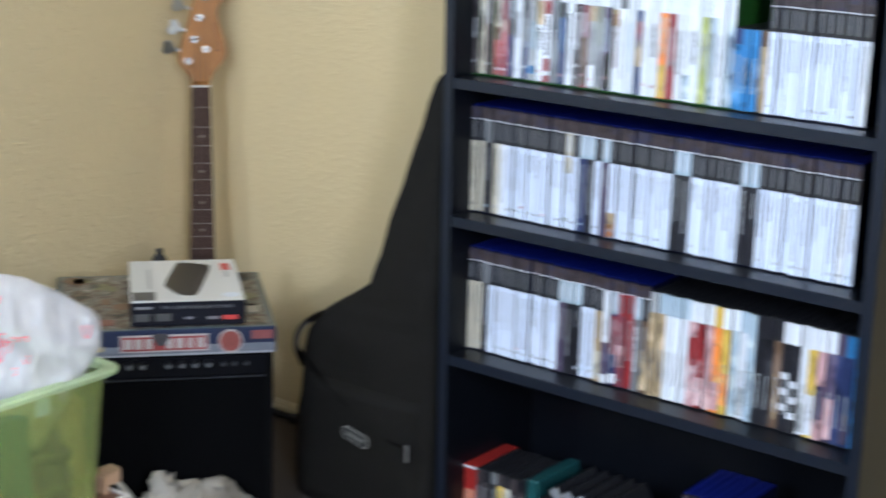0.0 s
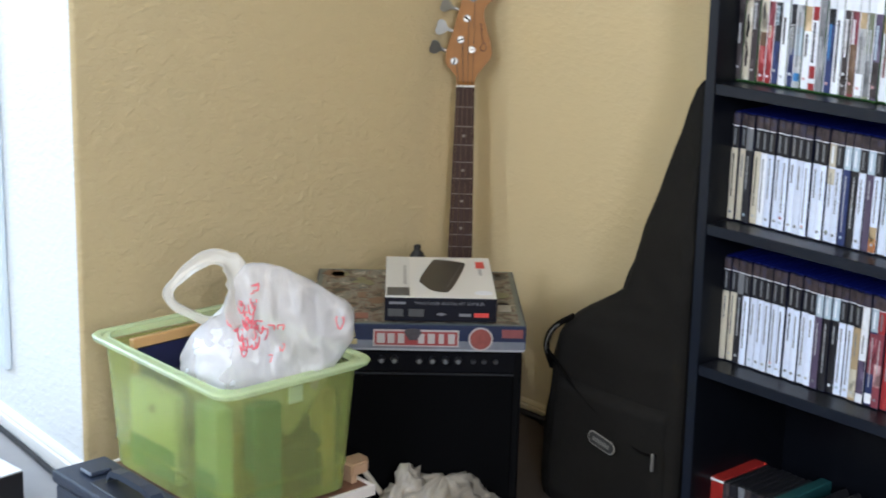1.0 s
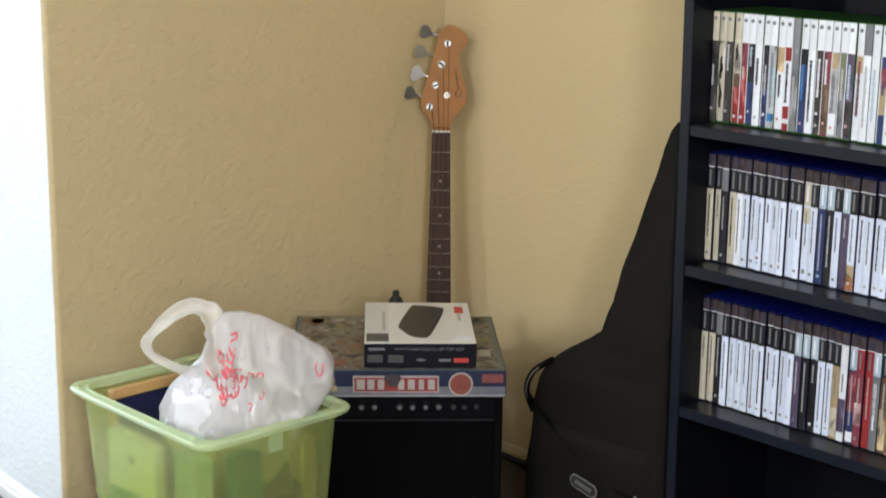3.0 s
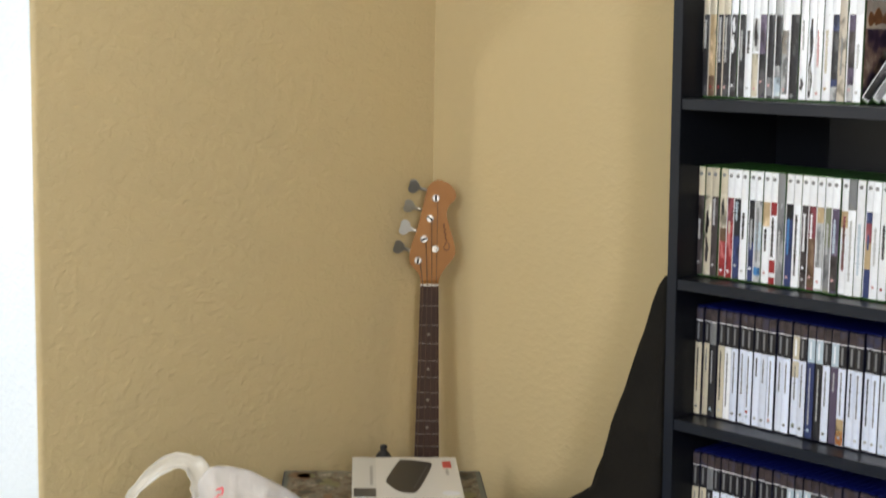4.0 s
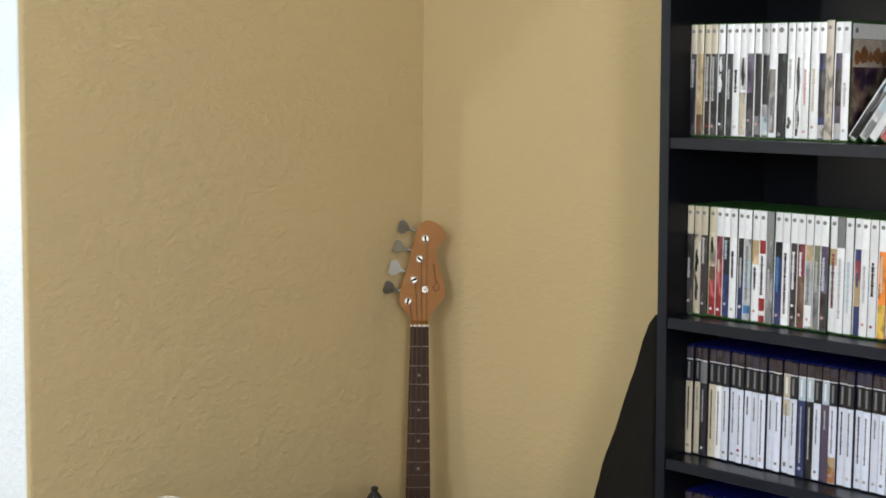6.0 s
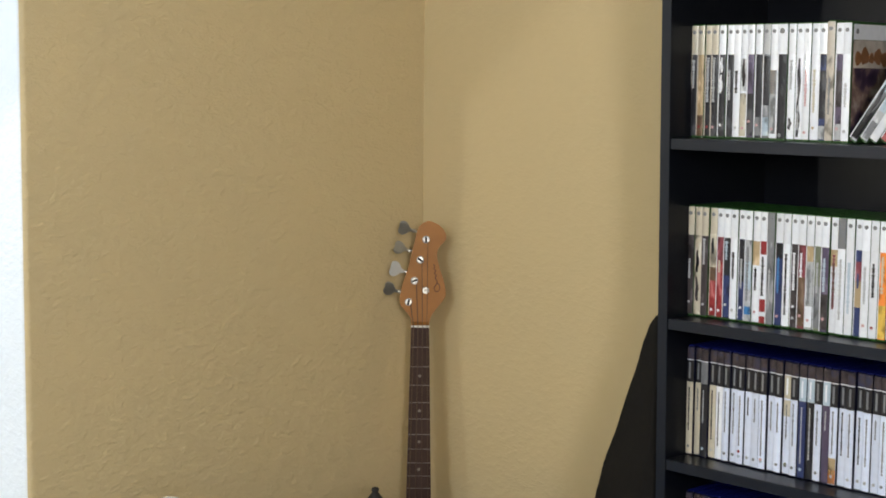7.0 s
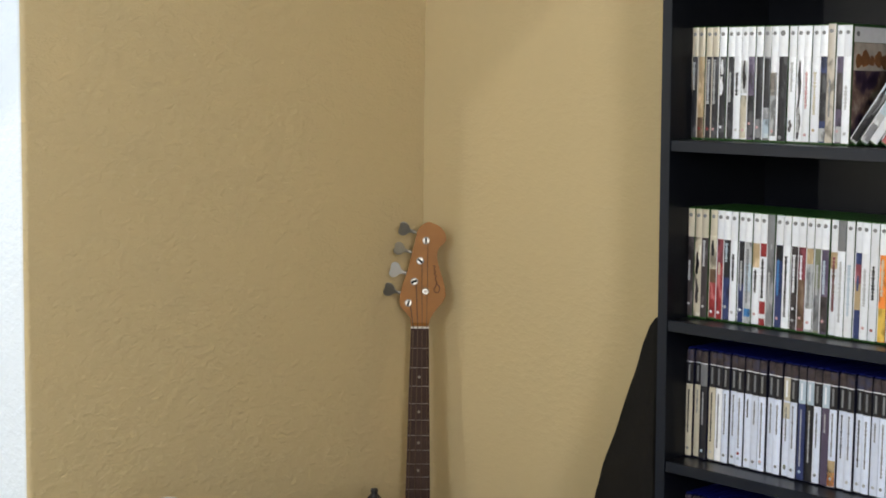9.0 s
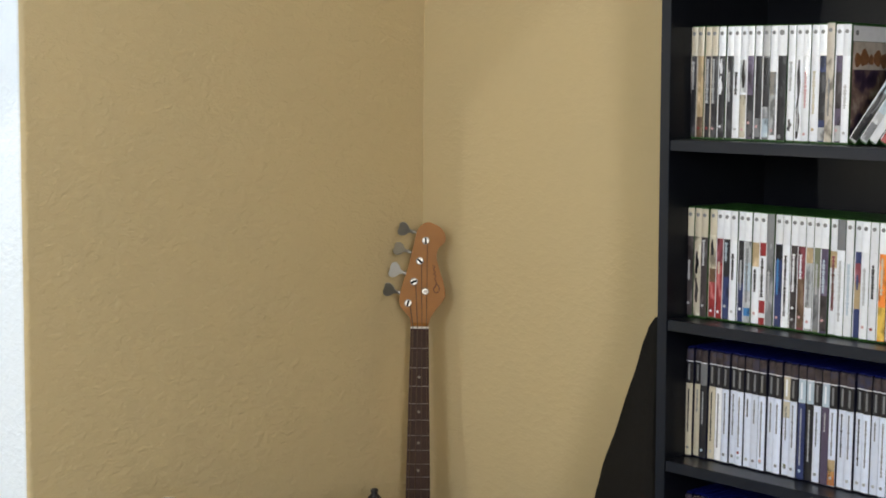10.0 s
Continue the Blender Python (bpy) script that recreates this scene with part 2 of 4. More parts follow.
for z in SHELVES.values():
    sh = part("shelf", local(span((BX0 + 0.003, BY1 + 0.0205, z - 0.019), (BX1 - 0.006, BY0 - 0.0205, z))), BLACKWOOD, bookcase)
    part("edge_band", local(span((BX0 + 0.0008, BY1 + 0.0205, z - 0.0185), (BX0 + 0.0026, BY0 - 0.0205, z - 0.0005), 0.0004)), BLACKEDGE, sh, "blue-black edge banding")
part("top_board", local(span((BX0, BY1 + 0.0205, BTOP - 0.02), (BX1 - 0.006, BY0 - 0.0205, BTOP))), BLACKWOOD, bookcase)
part("plinth", local(span((BX0 + 0.02, BY1 + 0.0205, FLOOR), (BX0 + 0.035, BY0 - 0.0205, 0.0055))), BLACKWOOD, bookcase)
part("back_panel", local(span((BX1 - 0.005, BY1 + 0.0205, FLOOR + 0.01), (BX1 - 0.001, BY0 - 0.0205, BTOP - 0.021))), BLACKWOOD, bookcase)

# ---- game cases on the shelves ----
# i also carries the side panel's shade on the north-end cases.
PAPER = {
    "w": (0.77, 0.81, 0.88), "v": (0.68, 0.75, 0.92), "i": (0.55, 0.51, 0.41), "k": (0.018, 0.018, 0.024), "g": (0.19, 0.20, 0.22), "r": (0.27, 0.026, 0.03),
    "n": (0.03, 0.045, 0.14), "p": (0.09, 0.07, 0.125), "o": (0.85, 0.27, 0.05), "y": (0.70, 0.48, 0.09), "b": (0.05, 0.21, 0.50),
    "t": (0.42, 0.32, 0.19), "m": (0.22, 0.05, 0.07), "e": (0.42, 0.47, 0.14), "l": (0.40, 0.50, 0.60), "s": (0.55, 0.33, 0.35),
    "c": (0.02, 0.085, 0.09), "B": (0.13, 0.08, 0.05), "K": (0.018, 0.018, 0.024), "d": (0.05, 0.041, 0.045), "a": (0.42, 0.44, 0.47), "h": (0.50, 0.46, 0.40), "G": (0.17, 0.19, 0.13), "W": (0.73, 0.76, 0.83),
}


def paper(c):
    return mat("printed_paper_" + c, PAPER[c], 0.28, vary=0.10, scale=90, obj=0.10, coat=0.4)


def print_art(name, tones, size=55.0, tall=0.45):
    """Busy printed artwork: tones run into one another in uneven patches, other on every case."""
    if name in MATS:
        return MATS[name]
    m = mat(name, tones[0], 0.36, vary=0, coat=0.12, spec=0.35)
    n, l = m.node_tree.nodes, m.node_tree.links
    co, info = n.new("ShaderNodeTexCoord"), n.new("ShaderNodeObjectInfo")
    sq = n.new("ShaderNodeVectorMath")
    sq.operation = "MULTIPLY"
    sq.inputs[1].default_value = (1.0, 1.0, tall)
    l.new(co.outputs["Object"], sq.inputs[0])
    far = n.new("ShaderNodeMath")
    far.operation = "MULTIPLY"
    far.inputs[1].default_value = 60.0
    l.new(info.outputs["Random"], far.inputs[0])
    t = n.new("ShaderNodeTexNoise")
    t.noise_dimensions = "4D"
    t.inputs["Scale"].default_value, t.inputs["Detail"].default_value, t.inputs["Distortion"].default_value = size, 4.0, 0.6
    l.new(sq.outputs[0], t.inputs["Vector"])
    l.new(far.outputs[0], t.inputs["W"])
    ramp = n.new("ShaderNodeValToRGB")
    for i, c in enumerate(tones):
        at = 0.36 + 0.30 * i / max(1, len(tones) - 1)
        e = ramp.color_ramp.elements[i] if i < 2 else ramp.color_ramp.elements.new(at)
        e.position, e.color = at, (*c, 1)
    l.new(t.outputs[0], ramp.inputs[0])
    l.new(ramp.outputs[0], n["Principled BSDF"].inputs["Base Color"])
    return m


def spine_print(c):
    """Artwork in the tones round colour c, or the plain paper of a white spine."""
    if c in "wW":
        return paper(c)
    k = PAPER[c]
    dark, pale = tuple(v * 0.35 for v in k), tuple(min(0.8, v * 1.5 + (0.05 if max(k) < 0.15 else 0.12)) for v in k)
    return print_art("spine_print_" + c, (dark, k, k, pale))


def spine_strip(w, z0, z1, lift=0.0):
    """A sleeve strip bowed over the rounded back of a case."""
    ys = [w * (i / 6 - 0.5) for i in range(7)]
    prof = [(-0.0004 - lift - 0.0015 * (1 - (2 * y / w) ** 2), y) for y in ys] + [(0.0005, w / 2), (0.0005, -w / 2)]
    return skin([[(x, y, z) for x, y in prof] for z in (z0, z1)])


GREENCASE = mat("green_case_plastic", (0.022, 0.085, 0.014), 0.3, vary=0.05, trans=0.1)
# Same blue plastic twice: shell darkened for gap shade, BLUE top brightened as lit.
BLUECASE = mat("blue_case_gap_tone", (0.0035, 0.005, 0.024), 0.3, vary=0.05)
DARKCASE = mat("black_case_plastic", (0.015, 0.015, 0.018), 0.35, vary=0.05)
BLUE_LIT_TOP = mat("blue_case_lit_top", (0.007, 0.012, 0.15), 0.3, vary=0.05)
CAPPRINT = print_art("cap_print", ((0.030, 0.024, 0.028), (0.062, 0.046, 0.050), (0.040, 0.042, 0.085)), 45.0, 1.0)
CASE_MESH = {}


def cached(key, build, material):
    key = (*key, material.name)
    if key not in CASE_MESH:
        CASE_MESH[key] = mesh_of(key[0], build(), material)
    return CASE_MESH[key]


def dashes(th, z0, z1, seed):
    """Print too small to read: one uneven bar up the spine."""
    rnd = random.Random(seed)
    rings, z, fat = [], z0, True
    while z < z1:
        w = th * (rnd.uniform(0.08, 0.15) if fat else 0.05)
        h = rnd.uniform(0.0014, 0.0042) if fat else rnd.choice((0.0007, 0.0008, 0.0022))
        rings += [[(x, y, q) for x, y in ((-0.0026, -w), (-0.0026, w), (-0.0012, w), (-0.0012, -w))] for q in (z, z + h)]
        z, fat = z + h + 0.0002, not fat
    return skin(rings)


CASE_RND = random.Random(7)
DARKPAPER = set("kKgrnpmbcBd")


def spine_details(ob, th, w, h, details):
    """Printed bands (s), narrow pictures (f), titles (t) and age marks (m) up a spine."""
    for d in details:
        kind, c, (lo, hi) = d[0], d[1], [float(v) / 100 * h for v in d[2:].split("-")]
        key = (th, round(lo, 4), round(hi, 4))
        if kind == "s":
            part("spine_art", cached(("spine_art", *key), lambda: spine_strip(w - 0.0003, lo, hi, 0.0002), spine_print(c)), None, ob)
        elif kind == "f":
            part("spine_figure", cached(("spine_figure", *key), lambda: blot(th, lo, hi), spine_print(c)), None, ob)
        elif kind == "t":
            part("title", cached(("title", *key), lambda: dashes(th * 1.25, lo, hi, int(lo * 9000) % 97), paper(c)), None, ob)
        else:
            part("age_mark", cached(("age_mark", *key), lambda: rod((-0.0004, 0, lo), (-0.0026, 0, lo), th * 0.17, n=12), paper(c)), None, ob)


def blot(th, z0, z1):
    """An uneven dark shape on a spine, wider and narrower up its height."""
    rings, n = [], 9
    for i in range(n):
        f = i / (n - 1)
        k = th * (0.09 + 0.15 * math.sin(math.pi * min(1, f + 0.08)) * (0.6 + 0.6 * abs(noise.noise((f * 4, z0 * 90, 2.0)))))
        o = th * 0.16 * noise.noise((f * 3, z1 * 70, 5.0))
        rings.append([(x, y + o, z0 + (z1 - z0) * f) for x, y in ((-0.0025, -k), (-0.0025, k), (-0.0012, k), (-0.0012, -k))])
    return skin(rings)


def game_case(style, top, body, th, m, h=0.19, deep=0.135, art=0.5, details=(), wide_highlight=False):
    what = {"x": "green plastic game case", "p": "dark plastic game case", "d": "small black game case"}[style]
    tone = {"w": "white", "i": "cream", "k": "black", "K": "black", "g": "grey", "r": "red", "n": "navy", "p": "purple", "o": "orange", "y": "yellow", "b": "blue",
            "t": "tan", "m": "maroon", "e": "lime green", "l": "pale blue", "s": "pink", "c": "teal", "B": "brown", "a": "pale grey", "d": "dark", "W": "white", "h": "warm grey",
            "G": "grey-green"}[body]
    ob = thing("game_case", m, what + " with a " + tone + " spine on a shelf", "game case", "game cases in the bookcase")
    shell = {"x": GREENCASE, "p": BLUECASE, "d": DARKCASE}[style]
    part("shell", cached(("shell", th, h), lambda: block((deep, th - 0.0016, h), (deep / 2 + 0.0006, 0, h / 2), 0.0012), shell), shell, ob)
    w = th - (0.0013 if style == "p" else 0.0007)
    seed = CASE_RND.randrange(8)
    if style == "x":
        cut = h * 0.735
        part("spine_sleeve", cached(("spine_sleeve", th, h), lambda: spine_strip(w, 0.004, cut), spine_print(body)), None, ob)
        part("spine_band", cached(("spine_band", th, h), lambda: spine_strip(w, cut + 0.0001, h - 0.002), paper(top)), None, ob)
        part("emblem", cached(("emblem", th, h), lambda: rod((-0.0004, 0, h - 0.013), (-0.0024, 0, h - 0.013), th * 0.23, n=14), paper("g")), None, ob)
        # White strip paints the highlight along the spine's rounded north edge.
        fold = w * (0.20 if wide_highlight else 0.11)
        if body not in "wWih":
            # i-topped cases get warm grey here: shade put into the strip's colour.
            part("sleeve_fold", cached(("sleeve_fold", th, h, wide_highlight), lambda: span((-0.0016, w / 2 - fold, 0.004), (0.0003, w / 2 + 0.0001, cut), 0.0005), paper("h" if top == "i" else "W")), None, ob)
        if details:
            spine_details(ob, th, w, h, details)
        else:
            if CASE_RND.random() < art:
                lo, ln, tint = CASE_RND.choice((0.012, 0.034, 0.06)), CASE_RND.choice((0.026, 0.05, 0.075)), CASE_RND.choice("gdntmpgiWkm")
                part("spine_art", cached(("spine_art", th, lo, ln), lambda: spine_strip(w - 0.0006, lo, lo + ln, 0.0003), spine_print(tint)), None, ob)
            bar = CASE_RND.choice("Waal") if body in DARKPAPER or body in "oe" else CASE_RND.choice("agga")
            part("title", cached(("title", th, seed), lambda: dashes(th, 0.045, 0.045 + 0.05 + 0.008 * seed, seed), paper(bar)), None, ob)
    elif style == "p":
        cut, lid = h * 0.675, h * 0.875
        part("case_top", cached(("case_top", th, h), lambda: block((deep - 0.003, th - 0.0018, 0.0012), (deep / 2 + 0.001, 0, h + 0.0007), 0.0003), BLUE_LIT_TOP), None, ob, "blue top edge coloured brighter as lit")
        part("spine_sleeve", cached(("spine_sleeve", th, h, "p"), lambda: spine_strip(w, 0.003, cut), paper("v" if body == "w" else body)), None, ob)
        part("spine_band", cached(("spine_band", th, h, "p"), lambda: spine_strip(w, cut + 0.0003, lid), paper(top)), None, ob)
        part("spine_cap", cached(("spine_cap", th, h, "p"), lambda: spine_strip(w, lid + 0.0016, h - 0.002), CAPPRINT), None, ob)
        part("cap_line", cached(("cap_line", th), lambda: spine_strip(w, lid, lid + 0.0015, 0.0001), paper("W")), None, ob)
        part("band_mark", cached(("band_mark", th), lambda: span((-0.0023, -th * 0.12, cut + 0.006), (-0.0012, th * 0.12, lid - 0.004)), paper("g" if top in DARKPAPER else "W")), None, ob)
        bar = "a" if body in DARKPAPER else CASE_RND.choice("gkgg")
        spine_details(ob, th, w, h, details)
        part("title", cached(("title", th, seed, "p"), lambda: dashes(th * 0.7, cut - 0.012 - 0.028 - 0.009 * seed, cut - 0.010, seed + 40), paper(bar)), None, ob)
        if CASE_RND.random() < 0.5:
            part("age_mark", cached(("age_mark", th, "p"), lambda: rod((-0.0004, 0, 0.016), (-0.0024, 0, 0.016), th * 0.18, n=10), paper(CASE_RND.choice("agal"))), None, ob)
    else:
        part("spine_sleeve", cached(("spine_sleeve", th, h, "d"), lambda: spine_strip(w, 0.003, h * 0.80), spine_print(body)), None, ob)
        part("spine_band", cached(("spine_band", th, h, "d"), lambda: spine_strip(w, h * 0.80 + 0.0003, h - 0.002), paper(top)), None, ob)
        spine_details(ob, th, w, h, details)
        part("title", cached(("title", th, seed, "d"), lambda: dashes(th * 0.8, 0.03, 0.085, seed + 80), paper("a" if body in DARKPAPER else "g")), None, ob)
    return ob


SPINE_X = -0.242


def shelf_row(z, y, pitch, style, spec, h=0.19, deep=0.135, art=0.5):
    """A row of cases from the north end; spec: top and body colour, then details of the print: kind, colour and from-to in hundredths of the height."""
    for one in spec.split():
        pair, *details = one.split(",")
        th = pitch * (1.35 if pair.endswith("+") else 1.0)
        y -= th / 2
        jit = CASE_RND.uniform(-0.0025, 0.003)
        tall = h + (0.0025 if pair.endswith("^") else 0.0)
        game_case(style, pair[0], pair[1], round(th - 0.0003, 5), pose(SPINE_X + jit, y + shear_y(z), z, 0, 0, CASE_RND.uniform(-0.7, 0.7)), tall, deep, art, details, z == SHELVES["two"])
        y -= th / 2
    return y


# First spines on these shelves are toned cream in place of the panel's shade.
y_end = shelf_row(SHELVES["two"], -0.796, 0.01443, "x",
                  "ik,ta44-68 it,ft20-62,mr10-12,sB2-20 ik,ta32-70,mr10-12 ik,ta32-70,ms10-12 wk,fW58-71,fW40-56,sk4-28,mW12-14 wk,ta34-60,sk4-30 ww,tk40-59,ma10-12 "
                  "ww,sa42-70,fd46-70,ms10-12,si3-40 wp,sk4-40,ms16-18 wk,sg4-20,ms13-15 ag,sk55-72,sk30-55,sl4-20 ww,sa6-60,ms10-12,sh40-60 wk+,mg5-6 ww,ta44-68,fk10-20 "
                  "ww,fk40-70,fk4-40,ta10-30 ww,ts30-60,ms8-10 wW,ti25-60,mt12-13 wn,sk20-60,sa3-14 hh^ wp,sd30-60,sa3-16,ms12-14 ww,ta30-50,ma10-11")
# the printed cover of the last upright case, bared where its neighbours lean away
cover = thing("cover_sleeve", pose(SPINE_X + 0.004, y_end - 0.0006 + shear_y(SHELVES["two"]), SHELVES["two"]), "dark printed cover sleeve with white header on a case", "cover")
part("picture", span((0, -0.0004, 0.004), (0.127, 0, 0.1615)), print_art("dark_cover_print", ((0.02, 0.012, 0.03), (0.05, 0.03, 0.06), (0.20, 0.13, 0.11), (0.42, 0.38, 0.34)), 26.0, 1.0), cover)
part("header", span((0, -0.0004, 0.162), (0.127, 0, 0.186)), paper("W"), cover, "white header strip")
part("pale_field", span((0.001, -0.0007, 0.118), (0.126, -0.0003, 0.1612)), print_art("pale_cover_print", ((0.24, 0.21, 0.19), (0.44, 0.40, 0.36), (0.52, 0.48, 0.43)), 20.0, 1.0), cover)
rust = mat("rust_print", (0.22, 0.10, 0.045), 0.35, vary=0.4, scale=60)
for i in range(6):
    k = 0.011 + 0.003 * math.sin(i * 2.3)
    part("title_mark", plate([(k * 0.9 * math.cos(a), k * math.sin(a) * (1 + 0.2 * math.cos(3 * a + i))) for a in [2 * math.pi * j / 12 for j in range(12)]], 0.0008), rust, cover, "rust-brown title mark").matrix_basis = \
        Matrix.Translation((0.014 + 0.019 * i, -0.0007, 0.133 + 0.003 * (i % 2))) @ pose(0, 0, 0, 90, 0, 0)
part("emblem", rod((0.010, 0, 0.175), (0.010, -0.0009, 0.175), 0.0042, n=14), paper("g"), cover)
for i, (pair, print_) in enumerate((("wg", ("fk20-60", "sl50-72", "sk4-30")), ("wa", ("sl30-60", "sg4-20")), ("wW", ("ta30-60",)), ("wr", ()), ("ww", ()), ("wg", ()))):
    game_case("x", pair[0], pair[1], 0.0143, pose(SPINE_X + 0.002 * (i % 2), y_end - 0.006 - 0.0178 * i + shear_y(SHELVES["two"]), SHELVES["two"] + 0.0045, 34, 0, 0), details=print_)
shelf_row(SHELVES["two"], y_end - 0.22, 0.0146, "x", "wg ww wk wb ww wp wg ww")
y_end = shelf_row(SHELVES["three"], -0.795, 0.0147, "x",
                  "id,ta34-52,ma13-14 ii,fk40-60,fd14-36 id,ta48-70,ma12-14 iB,si46-76,fk58-72,sr3-34,mW8-9 wr,ti42-52,sm52-73,mW8-9 wk,tl54-70,sn3-40,ma14-16 ww,tk38-60,ma10-12 "
                  "wn,ta30-56,sk36-73,mW13-15 wa,tg20-66,sl30-55,sb8-15 ww,st52-73,tk30-50,ms11-13 wr,sW23-62,tk26-60,sW8-12 gg,ta30-50 wn,tb30-60,sk60-73,ms10-12 ww,tk22-64,tg12-22 "
                  "wd,tW34-66,mW20-22,ma10-12 wm,tW46-66,sB4-46,ms13-15 wa,st60-73,tg24-52,sW4-22,ms10-12 wG,sg4-40,ta34-60 wp,tl36-64,sd4-34,ms13-15 wW,st58-72,tm22-68,tB24-60 gw,ta14-64,sw2-64 "
                  "ww,tl20-62 wn,sm48-64,st26-48,tn42-54 ww,ta30-60,ms12-14 ww,tk36-62,mr11-13 wo,ti40-70,sy3-30 wr,ta30-62 ww,tg24-60 ww,ta30-60,sl4-24 ww,tk34-62 we,ta30-60 wl,tg22-60 ww,ta26-60 wl,tn30-60")
y_box = y_end
y_end = shelf_row(SHELVES["three"], y_end, 0.0148, "d", "nb bb bb Bt", 0.130)
shelf_row(SHELVES["three"], y_end, 0.0148, "p", "kw kw kw kw kw kw kw kw kw kw kW")
shelf_row(SHELVES["four"], -0.7976, 0.0150, "p",
          "ki ki gk ki kW kw kw kw,mr13-15 kw kw kw,ms10-12 kw kw iw,si52-66,mG10-14 kw ln lk kw lp kw,st2-24,so2-14 kw kw kw kw kw kw kw lk lk kw kw kw kw kw kw lk lk kw kw kw kw kw kw kw kw kw kW kw")
y_end = shelf_row(SHELVES["five"], -0.7976, 0.0150, "p",
          "ki ki gk kw kw kw kw kw,ms12-14 kw kw kw kw kw lp lk lk,mW8-10 kw kw kt,si4-30 wW,sp10-40 ln,sm30-66,sW3-12 rm,ss20-40 rr lg,tW20-60 kB,st4-40")
shelf_row(SHELVES["five"], y_end, 0.0150, "d",
          "at lt lw lw lW ws,sr40-66 wr,ss4-30 ws yo,ss4-30 wy,so10-40 wl lW,sa4-30 ll kk kk kB,ft10-50 Wk,sW20-26,sW34-40,sW48-54 Wk,sW14-20,sW28-34,sW42-48 WW,sa4-30 Wy,sW4-40 Ws,sp20-50 Wp,ss4-40 pn bn,sp4-30 bb bb", 0.184)
black_box = thing("small_box", pose(SPINE_X + 0.004, (y_box + y_end) / 2 + shear_y(0.865), SHELVES["three"] + 0.1303), "small black cardboard box lying on short blue cases", "box")
part("carton", block((0.11, 0.054, 0.062), (0.055, 0, 0.031), 0.0015), mat("black_card", (0.010, 0.009, 0.010), 0.5, vary=0.2, scale=40), black_box)
part("front_print", block((0.0010, 0.034, 0.012), (-0.0004, 0, 0.036)), mat("dark_grey_print", (0.07, 0.07, 0.07), 0.4, vary=0.1), black_box)
# bottom shelf: a short block of small cases, then a few odd ones leaning
box_set = thing("box_set", pose(-0.242, -0.812 + shear_y(0), SHELVES["bottom"]), "red cardboard game box with pale rim on the bottom shelf", "box")
part("body", block((0.13, 0.028, 0.118), (0.065, 0, 0.059), 0.001), mat("red_card", (0.32, 0.022, 0.018), 0.4, vary=0.2, scale=50), box_set)
part("rim", block((0.0016, 0.0275, 0.004), (-0.0008, 0, 0.114)), paper("W"), box_set)
part("print_panel", block((0.0014, 0.022, 0.05), (-0.0008, 0, 0.045)), mat("salmon_print", (0.60, 0.25, 0.16), 0.4, vary=0.3, scale=80), box_set)
y_end = shelf_row(SHELVES["bottom"], -0.828, 0.0150, "d", "dd kd gk dy ki dd kd", 0.118, 0.125)
teal = thing("book", pose(-0.236, y_end - 0.013 + shear_y(0), SHELVES["bottom"]), "thick teal hardback book on the bottom shelf", "book")
part("cover", block((0.14, 0.024, 0.122), (0.07, 0, 0.061), 0.002), paper("c"), teal)
part("pages", block((0.002, 0.018, 0.116), (0.1405, 0, 0.061)), paper("i"), teal)
shelf_row(SHELVES["bottom"], y_end - 0.036, 0.0150, "d", "gd kc", 0.100, 0.12)
for i, c in enumerate(("g", "c", "g", "r", "k")):
    game_case("d", "g", c, 0.0200, pose(SPINE_X, y_end - 0.135 - 0.027 * i + shear_y(0), SHELVES["bottom"] + 0.0105, -33, 0, 0), 0.136, 0.125)
shelf_row(SHELVES["bottom"], y_end - 0.32, 0.0150, "p", "kk kw kk kn kk kg kw", 0.19, 0.135)

# ---- bass guitar leaning in the corner ----
MAPLE = mat("amber_lacquered_maple", (0.33, 0.142, 0.034), 0.45, spec=0.25, vary=0.16, scale=25, vary2=0.06, scale2=9)
ROSEWOOD = mat("rosewood_board", (0.040, 0.018, 0.012), 0.6, spec=0.3, vary=0.35, scale=60, bump=0.08)
CHROME = mat("chrome", (0.26, 0.265, 0.27), 0.40, metal=1.0, vary=0.03)
NICKEL = mat("nickel_wire", (0.30, 0.28, 0.26), 0.4, metal=1.0, vary=0.03)
BONE = mat("white_bone_nut", (0.72, 0.70, 0.64), 0.4, vary=0.03)
PEARL = mat("dot_inlay", (0.22, 0.19, 0.15), 0.4, vary=0.05)
SUNBURST = mat("dark_body_lacquer", (0.05, 0.02, 0.012), 0.2, vary=0.1, coat=0.8)

NUT, TENTH = Vector((-0.092, 0.035, 0.729)), Vector((-0.118, 0.008, 0.379))
up = (NUT - TENTH).normalized()
side = Vector((0.737, -0.676, 0.0)) + 0.010 * up
side = (side - side.dot(up) * up).normalized()
fwd = side.cross(up)
# local: x across, y along the neck to the head, z out of the fingerboard
BM = Matrix((( *side, 0), (*up, 0), (*fwd, 0), (0, 0, 0, 1))).transposed()
BM = Matrix.Translation(NUT) @ BM
SCALE = (NUT - TENTH).length / (1 - 2 ** (-10 / 12))
bass = thing("bass_guitar", BM, "bass guitar with amber maple headstock leaning in the room corner", "bass guitar")
K = 0.00123
head = [(-17, 8), (-18, 17), (-28, 29), (-36, 40), (-36, 56), (-32, 74), (-24, 98), (-18, 122), (-13, 142), (-9, 160), (-5, 174), (3, 183), (13, 187), (24, 184), (35, 178), (43, 167),
        (45, 157), (41, 149), (33, 141), (29, 127), (33, 106), (41, 82), (45, 61), (42, 48), (30, 33), (20, 18), (17, 8)]
head = [(p.x, p.y) for p in smooth_line([(x * K, y * K, 0) for x, y in head], 3)]
